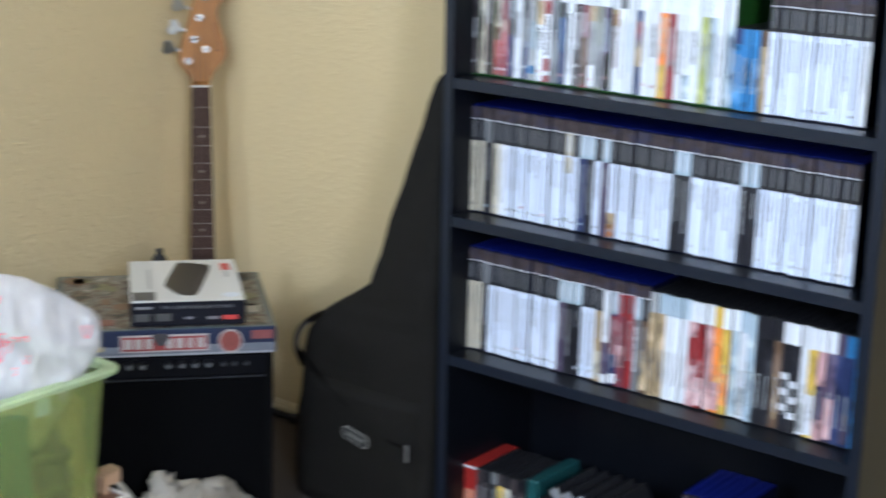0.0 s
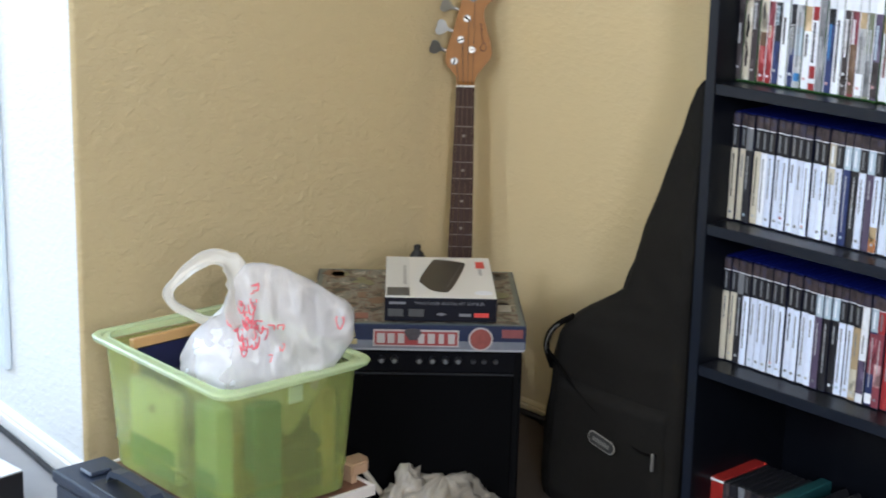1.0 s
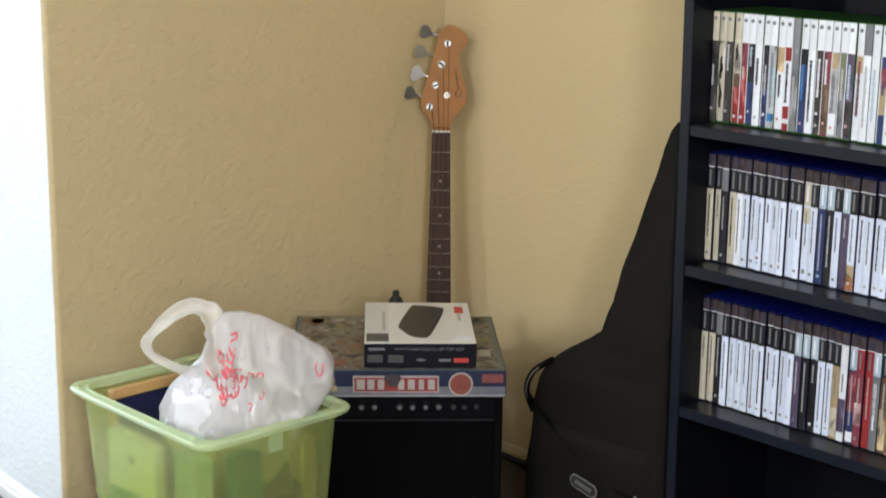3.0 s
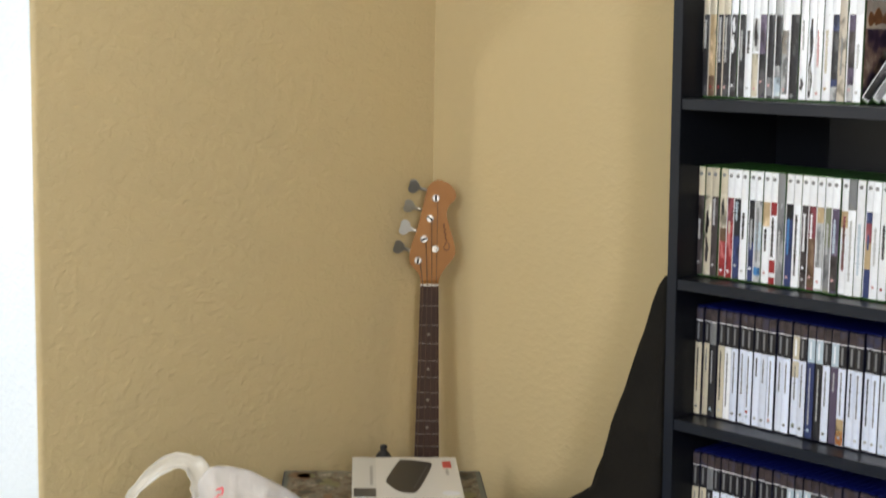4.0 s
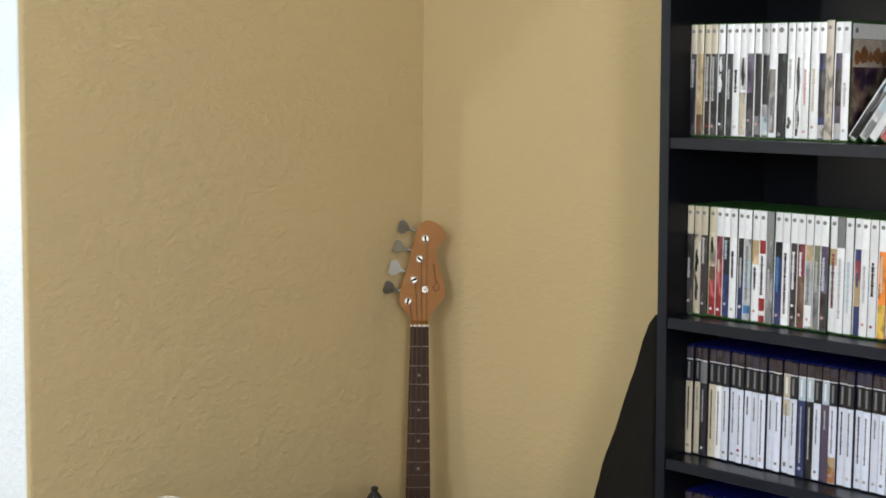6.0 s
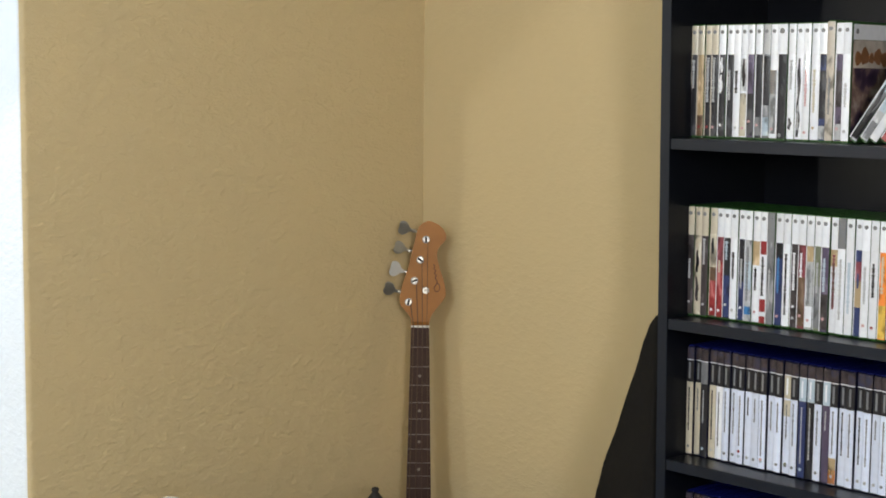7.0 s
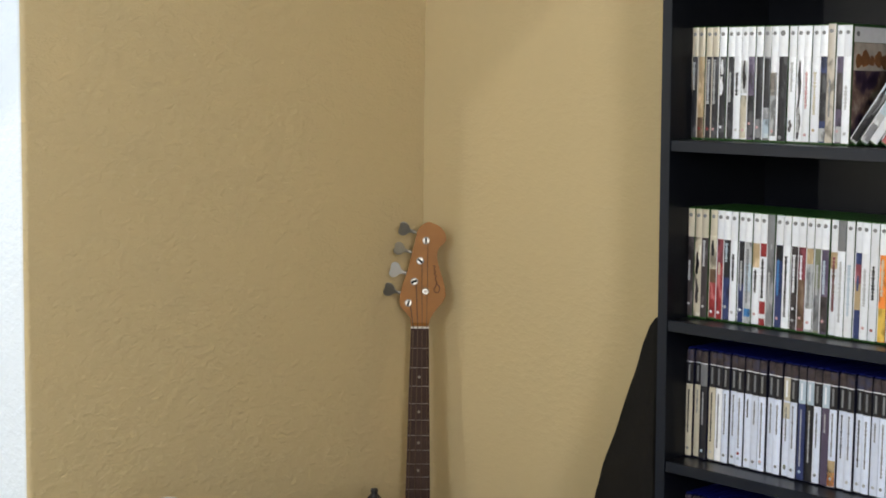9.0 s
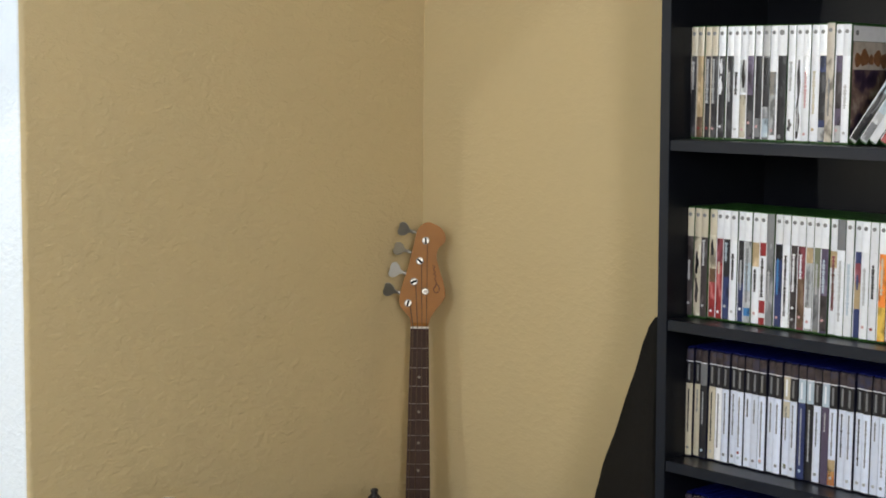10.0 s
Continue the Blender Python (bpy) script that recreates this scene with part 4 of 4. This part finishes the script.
zp = part("zip_pull", block((0.004, 0.006, 0.034), (-0.088, -0.118, 0.165), 0.001), mat("steel_zip", (0.40, 0.40, 0.39), 0.35, metal=0.8), bag, "steel zip pull")
strap = smooth_line([(-0.060, 0.166, 0.265), (-0.074, 0.172, 0.310), (-0.072, 0.156, 0.350), (-0.060, 0.118, 0.380)], 6)
part("strap", tube(strap, 0.006), ZIP, bag)
# Thin grey line that follows the strap.
part("strap_trim", tube([p + Vector((-0.006, -0.004, 0)) for p in strap[4:15]], 0.0014, 6), mat("grey_strap_line", (0.16, 0.155, 0.145), 0.6), bag, "grey line along the strap")

# ---- low tray table with the storage bin ----
WOODT = mat("reddish_brown_wood", (0.16, 0.075, 0.045), 0.4, vary=0.25, scale=18, bump=0.05)
PINE = mat("pale_pine", (0.50, 0.33, 0.21), 0.5, vary=0.15, scale=22)
TZ = 0.135
table = thing("tray_table", pose(-0.886, -0.255, FLOOR), "low brown wooden tray table with pale edges standing on carpet", "table")
H = TZ - FLOOR
part("tabletop", span((-0.166, -0.185, H - 0.018), (0.146, 0.185, H - 0.002), 0.002), WOODT, table)
for a, b in (((-0.1735, -0.193, H - 0.020), (-0.1665, 0.193, H)), ((0.1465, -0.193, H - 0.020), (0.1535, 0.193, H)), ((-0.1662, -0.193, H - 0.020), (0.1462, -0.1855, H)), ((-0.1662, 0.1855, H - 0.020), (0.1462, 0.193, H))):
    part("edge_strip", span(a, b, 0.001), mat("white_edge_laminate", (0.72, 0.68, 0.64), 0.4, vary=0.05), table, "white laminate edge")
bm = plate([(0.122, -0.166), (0.158, -0.164), (0.172, -0.150), (0.172, -0.122), (0.122, -0.122)], 0.022)
bmesh.ops.bevel(bm, geom=bm.edges[:], offset=0.003, segments=2, affect="EDGES")
bm.transform(Matrix.Translation((0, 0, H + 0.0125)))
part("corner_post", span((0.124, -0.162, H - 0.002), (0.136, -0.126, H + 0.013), 0.001), PINE, table)
part("corner_block", bm, PINE, table, "pale pine corner block")
part("strut", rod((0.166, -0.129, H + 0.016), (0.270, -0.137, 0.006), 0.0055, n=10), mat("white_painted_wood", (0.62, 0.58, 0.50), 0.45, vary=0.06, scale=30), table, "white painted folding strut")
for sx in (-1, 1):
    for sy in (-1, 1):
        part("leg", rod((sx * 0.140 - 0.01, sy * 0.160, H - 0.02), (sx * 0.165, sy * 0.195, 0.0), 0.0085, n=10), PINE, table)

LIME = mat("lime_translucent_plastic", (0.82, 0.90, 0.42), 0.22, vary=0.08, scale=9, trans=0.86, ior=1.2)
RIMP = mat("lime_rim_plastic", (0.78, 0.91, 0.58), 0.22, vary=0.05, scale=12, trans=0.6, ior=1.3)
bin_ = thing("storage_bin", pose(-0.912, -0.255, TZ + 0.0005), "translucent lime green plastic storage bin holding a shopping bag", "storage bin")
BH = 0.38 - TZ
WT, DT, WB, DB = 0.286, 0.392, 0.258, 0.358
at = lambda z, k=0.0: (WB + (WT - WB) * z / BH - k, DB + (DT - DB) * z / BH - k)
rings = [round_rect(*at(0, 0.012), 0.022, 0.0), round_rect(*at(0.006), 0.026, 0.006)]
rings += [round_rect(*at(z), 0.028, z) for z in (0.04, 0.08, 0.12, 0.16, BH - 0.016)]
rings += [round_rect(*at(z, 0.0044), 0.026, z) for z in (BH - 0.016, 0.12, 0.06, 0.0035)]
part("body", skin(rings), LIME, bin_, smooth=False)
w, d = at(BH)
prof = [(-0.004, BH - 0.012), (0.010, BH - 0.013), (0.011, BH - 0.007), (0.017, BH - 0.008), (0.0185, BH - 0.002), (0.016, BH + 0.001), (0.008, BH + 0.002), (0.004, BH - 0.002), (-0.001, BH - 0.002), (-0.004, BH)]
part("rim", skin([round_rect(w + 2 * k, d + 2 * k, 0.032, z, 6) for k, z in prof] + [round_rect(w + 2 * prof[0][0], d + 2 * prof[0][0], 0.032, prof[0][1], 6)], cap=(False, False)), RIMP, bin_)
for sx, sy, ww, dd in ((0, -1, 0.030, 0.003), (0, 1, 0.030, 0.003)):
    x, y = sx * (at(BH * 0.8)[0] / 2 + 0.002), sy * (at(BH * 0.8)[1] / 2 + 0.002)
    part("grip_rib", block((ww, dd, 0.030), (x, y, BH - 0.034), 0.0012), RIMP, bin_)
for z in (0.055,):
    ww, dd = at(z)
    part("body_rib", skin([round_rect(ww + 2 * k, dd + 2 * k, 0.029, zz) for k, zz in ((0.0003, z - 0.004), (0.0018, z - 0.002), (0.0018, z + 0.002), (0.0003, z + 0.004))], cap=(False, False)), LIME, bin_)

# contents
fb = thing("framed_picture", pose(-0.905, -0.118, TZ + 0.008, -8, 0, 2), "navy picture in pale wooden frame standing inside a green bin", "picture frame")
part("picture", span((-0.096, -0.004, 0.004), (0.096, 0.003, 0.208)), mat("navy_print", (0.014, 0.016, 0.06), 0.35, vary=0.2, scale=20), fb)
for a, b in (((-0.104, -0.009, 0.210), (0.104, 0.007, 0.228)), ((-0.104, -0.009, 0.0), (-0.0965, 0.007, 0.2095)), ((0.0965, -0.009, 0.0), (0.104, 0.007, 0.2095))):
    part("frame_bar", span(a, b, 0.0015), mat("honey_pine", (0.50, 0.30, 0.12), 0.4, vary=0.15, scale=30), fb)
def packet(x, y, sx, sy, h, c, nm, turn, tint):
    o = thing("packet", pose(x, y, TZ + 0.0065, 0, 0, turn), nm + " cardboard packet standing inside a green bin", "packet", "packets in the bin")
    key = nm.replace(" ", "_")
    part("carton", block((sx, sy, h), (0, 0, h / 2), 0.004, seg=2), mat("packet_" + key, c, 0.5, vary=0.15, scale=25), o)
    part("flap", block((sx * 0.9, sy * 0.9, 0.002), (0, 0, h + 0.0012)), mat("packet_flap_" + key, tuple(k * 0.8 for k in c), 0.5, vary=0.2, scale=25), o)
    part("printed_panel", block((sx + 0.002, sy * 0.92, h * 0.36), (0, 0, h * 0.20), 0.001), mat("packet_print_" + key, tint, 0.5, vary=0.2, scale=30), o)
    return o


card = packet(-1.013, -0.180, 0.020, 0.150, 0.165, (0.60, 0.66, 0.58), "pale card", 1, (0.10, 0.26, 0.20))
part("hang_tag", rod((-0.0115, 0.0, 0.125), (-0.0100, 0.0, 0.125), 0.008, n=14), mat("grey_tag", (0.16, 0.18, 0.16), 0.5), card)
packet(-1.010, -0.352, 0.034, 0.070, 0.178, (0.26, 0.42, 0.37), "mint green", -3, (0.06, 0.22, 0.20))
packet(-0.945, -0.402, 0.060, 0.030, 0.182, (0.06, 0.18, 0.20), "teal", 3, (0.12, 0.14, 0.08))
packet(-0.812, -0.395, 0.034, 0.030, 0.176, (0.36, 0.30, 0.15), "tan", 9, (0.10, 0.09, 0.05))
cloth = thing("folded_cloth", pose(-0.868, -0.345, TZ + 0.0065), "dark olive cloth bundled up inside a green bin", "cloth")
DARKCLOTH = mat("dark_olive_cloth", (0.045, 0.045, 0.028), 0.9, vary=0.4, scale=40, bump=0.5, bump_scale=300)
rings = []
for j in range(15):
    f = j / 14
    k = 0.066 * max(0.03, 1 - 2.3 * max(0, f - 0.35) ** 2) ** 0.5
    rings.append([((k + 0.016 * noise.noise((math.cos(a) * 2, math.sin(a) * 2, f * 3))) * math.cos(a), (k * 0.95 + 0.012 * noise.noise((math.cos(a) * 3, math.sin(a) * 3, f * 4 + 7))) * math.sin(a), 0.165 * f)
                  for a in [2 * math.pi * i / 26 for i in range(26)]])
part("bundle", skin(rings), DARKCLOTH, cloth, smooth=True)
part("fold", tube(smooth_line([(-0.06, -0.035, 0.07), (-0.02, -0.064, 0.095), (0.03, -0.062, 0.085), (0.06, -0.03, 0.11)], 5), 0.010, 8), DARKCLOTH, cloth, smooth=True)

# crumpled shopping bag with one handle standing up
FILM = mat("white_plastic_film", (0.70, 0.68, 0.68), 0.2, vary=0.06, scale=14, bump=0.45, bump_scale=48)
FILM.node_tree.nodes["Principled BSDF"].inputs["Alpha"].default_value = 0.48
LOOPFILM = mat("thin_white_film", (0.76, 0.74, 0.69), 0.2, vary=0.06, scale=14, bump=0.4, bump_scale=48)
LOOPFILM.node_tree.nodes["Principled BSDF"].inputs["Alpha"].default_value = 0.42
sb = thing("shopping_bag", pose(-0.90, -0.275, 0.255), "crumpled white plastic shopping bag with red print in a bin", "plastic bag")


RV, DV = Vector((0.737, -0.676, 0)), Vector((0.676, 0.737, 0))
BAG_O = Vector((-0.874, -0.365, 0.446))
TOPS = [(-0.176, -0.062), (-0.155, -0.025), (-0.125, 0.002), (-0.104, 0.022), (-0.086, 0.076), (-0.066, 0.100), (-0.038, 0.102), (0.0, 0.094), (0.038, 0.076), (0.077, 0.056), (0.106, 0.037), (0.120, 0.018)]


def along(table, x):
    for (p0, q0), (p1, q1) in zip(table, table[1:]):
        if x <= p1:
            return q0 + (q1 - q0) * max(0.0, (x - p0) / (p1 - p0))
    return table[-1][1]


def bag_section(x):
    """Middle height, half height and half depth of the bag x along it."""
    f = (x + 0.178) / 0.300
    low = -0.205 + 0.15 * max(0.0, abs(f - 0.42) - 0.22) / 0.3
    hi = along(TOPS, x)
    return (hi + low) / 2, (hi - low) / 2, 0.088 * max(0.05, 1 - abs(2 * f - 1) ** 2.6) ** 0.5


def bag_fold(x, z):
    q = Vector((x * 11 + z * 5, z * 9 - x * 4, 1.3))
    return 0.026 * (0.35 - abs(noise.noise(q))) + 0.017 * (0.35 - abs(noise.noise(q * 2.3))) + 0.009 * (0.3 - abs(noise.noise(q * 5.1)))


def bag_point(x, a):
    zc, hh, t = bag_section(x)
    z = zc + hh * math.sin(a)
    d = t * math.cos(a) * (0.62 - 0.38 * math.sin(a))
    d += math.copysign(bag_fold(x, z), d) * min(1, abs(math.cos(a)) * 2)
    return RV * x + DV * d + Vector((0, 0, z + 0.25 * bag_fold(z + 3, x)))


BAG_BASE = BAG_O - Vector((-0.90, -0.275, 0.255))
xs = [-0.176 + 0.296 * i / 60 for i in range(61)]
part("film_body", skin([[BAG_BASE + bag_point(x, 2 * math.pi * j / 56) for j in range(56)] for x in xs]), FILM, sb, smooth=True)


def film_strip(path, width, seed, s0, s1):
    """A crumpled band along a path; s0 and s1: how far it lies flat to and across the viewer's plane."""
    rings = []
    width = width if isinstance(width, list) else [width, width]
    for i, p in enumerate(path):
        d = (path[min(i + 1, len(path) - 1)] - path[max(i - 1, 0)]).normalized()
        s = (d.cross(DV).normalized() * s0 + DV * s1).normalized()
        o = s.cross(d)
        k = width[min(len(width) - 1, round(i * (len(width) - 1) / (len(path) - 1)))] * (1 + 0.22 * noise.noise((i * 0.25, seed, 0)))
        rings.append([p + s * k * (j / 8 - 0.5) + o * (0.005 * noise.noise((i * 0.2, j * 0.6, seed)) + 0.005 * math.cos((j / 8 - 0.5) * 5)) for j in range(9)])
    bm = skin(rings, cap=(False, False), closed=False)
    bmesh.ops.solidify(bm, geom=bm.faces[:], thickness=0.0006)
    return bm


loop = [(-0.078, 0.018, -0.004), (-0.126, 0.000, -0.006), (-0.166, 0.014, 0.0), (-0.190, 0.029, 0.002), (-0.193, 0.050, 0.004), (-0.166, 0.080, 0.010),
        (-0.136, 0.101, 0.012), (-0.108, 0.106, 0.008), (-0.084, 0.092, 0.0), (-0.072, 0.068, -0.016), (-0.070, 0.032, -0.030), (-0.060, 0.008, -0.040)]
loop = smooth_line([BAG_BASE + RV * x + DV * d + Vector((0, 0, z)) for x, z, d in loop], 5)
broad = [0.030, 0.026, 0.024, 0.022, 0.022, 0.026, 0.028, 0.030, 0.042, 0.054, 0.060, 0.060]
part("handle_loop", film_strip(loop, broad, 2.0, 0.85, 0.65), LOOPFILM, sb, smooth=True)


def bundle_point(a, e):
    """The white bundle wrapped inside the clear bag: a creased ball."""
    u = Vector((math.cos(e) * math.cos(a), math.cos(e) * math.sin(a), math.sin(e)))
    q = u * 2.1 + Vector((4.0, 1.0, 2.0))
    r = 1 + 0.22 * (0.3 - abs(noise.noise(q))) + 0.16 * (0.3 - abs(noise.noise(q * 2.4))) + 0.07 * (0.3 - abs(noise.noise(q * 5.5)))
    return BAG_BASE + RV * (-0.084 + 0.082 * u.x * r) + DV * (0.004 + 0.066 * u.y * r) + Vector((0, 0, -0.085 + 0.083 * u.z * r))


WRAP = mat("white_wrapping_film", (0.68, 0.69, 0.75), 0.4, vary=0.06, scale=20, bump=0.3, bump_scale=60)
part("inner_wrap", skin([[bundle_point(2 * math.pi * i / 40, math.pi * (k / 28 - 0.5) * 0.98) for i in range(40)] for k in range(29)]), WRAP, sb, "white wrapped filling", smooth=True)
REDINK = mat("red_bag_print", (0.66, 0.10, 0.13), 0.4, vary=0.2, scale=60)
ink = random.Random(5)
marks = [(-0.046 - 0.002 * i, 0.062 - 0.014 * i, 0.011) for i in range(5)] + [(-0.088 + 0.010 * i, 0.012 - 0.011 * i, 0.010) for i in range(4)]
marks += [(-0.068, 0.030, 0.010), (-0.060, 0.010, 0.010), (-0.048, -0.004, 0.010), (-0.036, 0.006, 0.011), (-0.028, -0.006, 0.012), (-0.040, -0.020, 0.009), (-0.060, -0.032, 0.010),
          (-0.050, -0.016, 0.010), (-0.016, 0.000, 0.010), (0.000, 0.002, 0.009), (-0.018, -0.048, 0.008), (0.002, -0.030, 0.008), (0.098, 0.010, 0.012)]
marks += [(x + ink.uniform(-0.006, 0.006), z + ink.uniform(-0.008, 0.008), r * 0.7) for x, z, r in marks[:15]]
for x, z, r in marks:
    pts = []
    ph, turn = ink.uniform(0, 6), ink.choice((3.2, 4.2, 5.2))
    for k in range(9):
        an = ph + turn * k / 8
        xx, zz = x + r * 0.55 * math.cos(an), z + r * 0.8 * math.sin(an) + r * 0.3 * math.cos(2 * an)
        zc, hh, t = bag_section(xx)
        sa = max(-0.95, min(0.95, (zz - zc) / hh))
        pts.append(BAG_BASE + bag_point(xx, math.pi - math.asin(sa)) - DV * 0.0006)
    part("print_mark", tube(smooth_line(pts, 2), 0.0013, 5), REDINK, sb)

# ---- things on the floor ----
CASEP = mat("blue_black_plastic", (0.024, 0.034, 0.060), 0.38, vary=0.15, scale=60, bump=0.06, bump_scale=300)
tc = thing("tool_case", pose(-1.2325, -0.467, FLOOR), "blue-black plastic carry case with a folding handle standing on carpet", "carry case")
CH = 0.257
part("body", span((-0.047, -0.17, 0), (0.047, 0.17, CH - 0.022), 0.008, seg=2), CASEP, tc)
part("lid", span((-0.050, -0.175, CH - 0.0215), (0.050, 0.175, CH), 0.006, seg=2), CASEP, tc)
part("lid_recess", span((-0.030, -0.085, CH - 0.001), (0.030, 0.085, CH + 0.002), 0.001), mat("case_recess", (0.012, 0.015, 0.024), 0.45, vary=0.1), tc)
part("carry_handle", skin([[(x, y, z) for x, z in ((-0.010, CH + a), (0.010, CH + a), (0.010, CH + a + 0.010), (-0.010, CH + a + 0.010))] for y, a in ((-0.070, 0.0025), (-0.060, 0.014), (-0.03, 0.019), (0.03, 0.019), (0.060, 0.014), (0.070, 0.0025))]), CASEP, tc)
for y in (-0.12, 0.12):
    part("latch", span((-0.020, y - 0.018, CH - 0.0005), (0.020, y + 0.018, CH + 0.008), 0.003), CASEP, tc)

cl = thing("plastic_sack", pose(-0.60, -0.47, FLOOR), "crumpled cream plastic sack on the carpet before an amplifier", "plastic bag")
CREAM = mat("cream_film", (0.30, 0.27, 0.225), 0.4, vary=0.1, scale=20, bump=0.6, bump_scale=45)


def crumple(cx, cy, r, h, power, seed):
    """A heap of film, creased all over, that rises to an uneven tip."""
    rings = []
    for j in range(21):
        f = j / 20
        ring = []
        for i in range(60):
            a = 2 * math.pi * i / 60
            c, s = math.cos(a), math.sin(a)
            k = r * (1 - f) ** power * (1 + 0.35 * noise.noise((c * 1.3, s * 1.3, seed + f))) + 0.002
            q = Vector((k * c * 30, k * s * 30, h * f * 26 + seed * 3))
            d = 0.030 * (0.22 - abs(noise.noise(q))) + 0.016 * (0.22 - abs(noise.noise(q * 2.3)))
            ring.append((cx + (k * 1.15 + d) * c, cy + (k * 0.62 + d) * s, max(0.0, h * f * (1 + 0.3 * noise.noise((c, s, seed + 4)) * (1 - f)) + d * min(1, f * 3))))
        rings.append(ring)
    return skin(rings)


part("film", crumple(0.01, 0.0, 0.15, 0.118, 0.5, 5.0), CREAM, cl, smooth=True)
part("gathered_top", crumple(-0.050, 0.030, 0.090, 0.148, 0.75, 2.3), CREAM, cl, smooth=True)

wb = thing("document_box", pose(-1.13, 0.105, FLOOR + 0.004, 0, 0, 5), "dark document box with a white papered top on carpet", "box")
part("carton", span((-0.22, 0, 0), (0, 0.26, 0.077), 0.003), DARKCASE, wb)
part("paper_top", span((-0.218, 0.002, 0.0765), (-0.002, 0.258, 0.080), 0.0005), paper("W"), wb, "white papered top")

cab = thing("cable", pose(0, 0, FLOOR), "thin black cable lying along a baseboard", "cable")
part("cord", tube(smooth_line([(hall_x(0.02 + 0.17 * i) - 0.024 - 0.004 * math.sin(i * 1.7), 0.02 + 0.17 * i, 0.0102) for i in range(14)], 5), 0.006), RUB, cab)

lead = thing("cable", pose(0, 0, FLOOR), "black power cable hanging from an amplifier to the baseboard", "cable")
part("cord", tube(smooth_line([(-0.150, -0.020, 0.140), (-0.080, -0.030, 0.070), (-0.036, -0.060, 0.016), (-0.030, -0.130, 0.0100), (-0.027, -0.170, 0.0085), (-0.030, -0.230, 0.0080), (-0.038, -0.400, 0.0076), (-0.036, -0.700, 0.0076)], 6), 0.0074), RUB, lead)
part("plug", block((0.024, 0.036, 0.018), (-0.031, -0.196, 0.0095), 0.005, seg=2), RUB, lead)
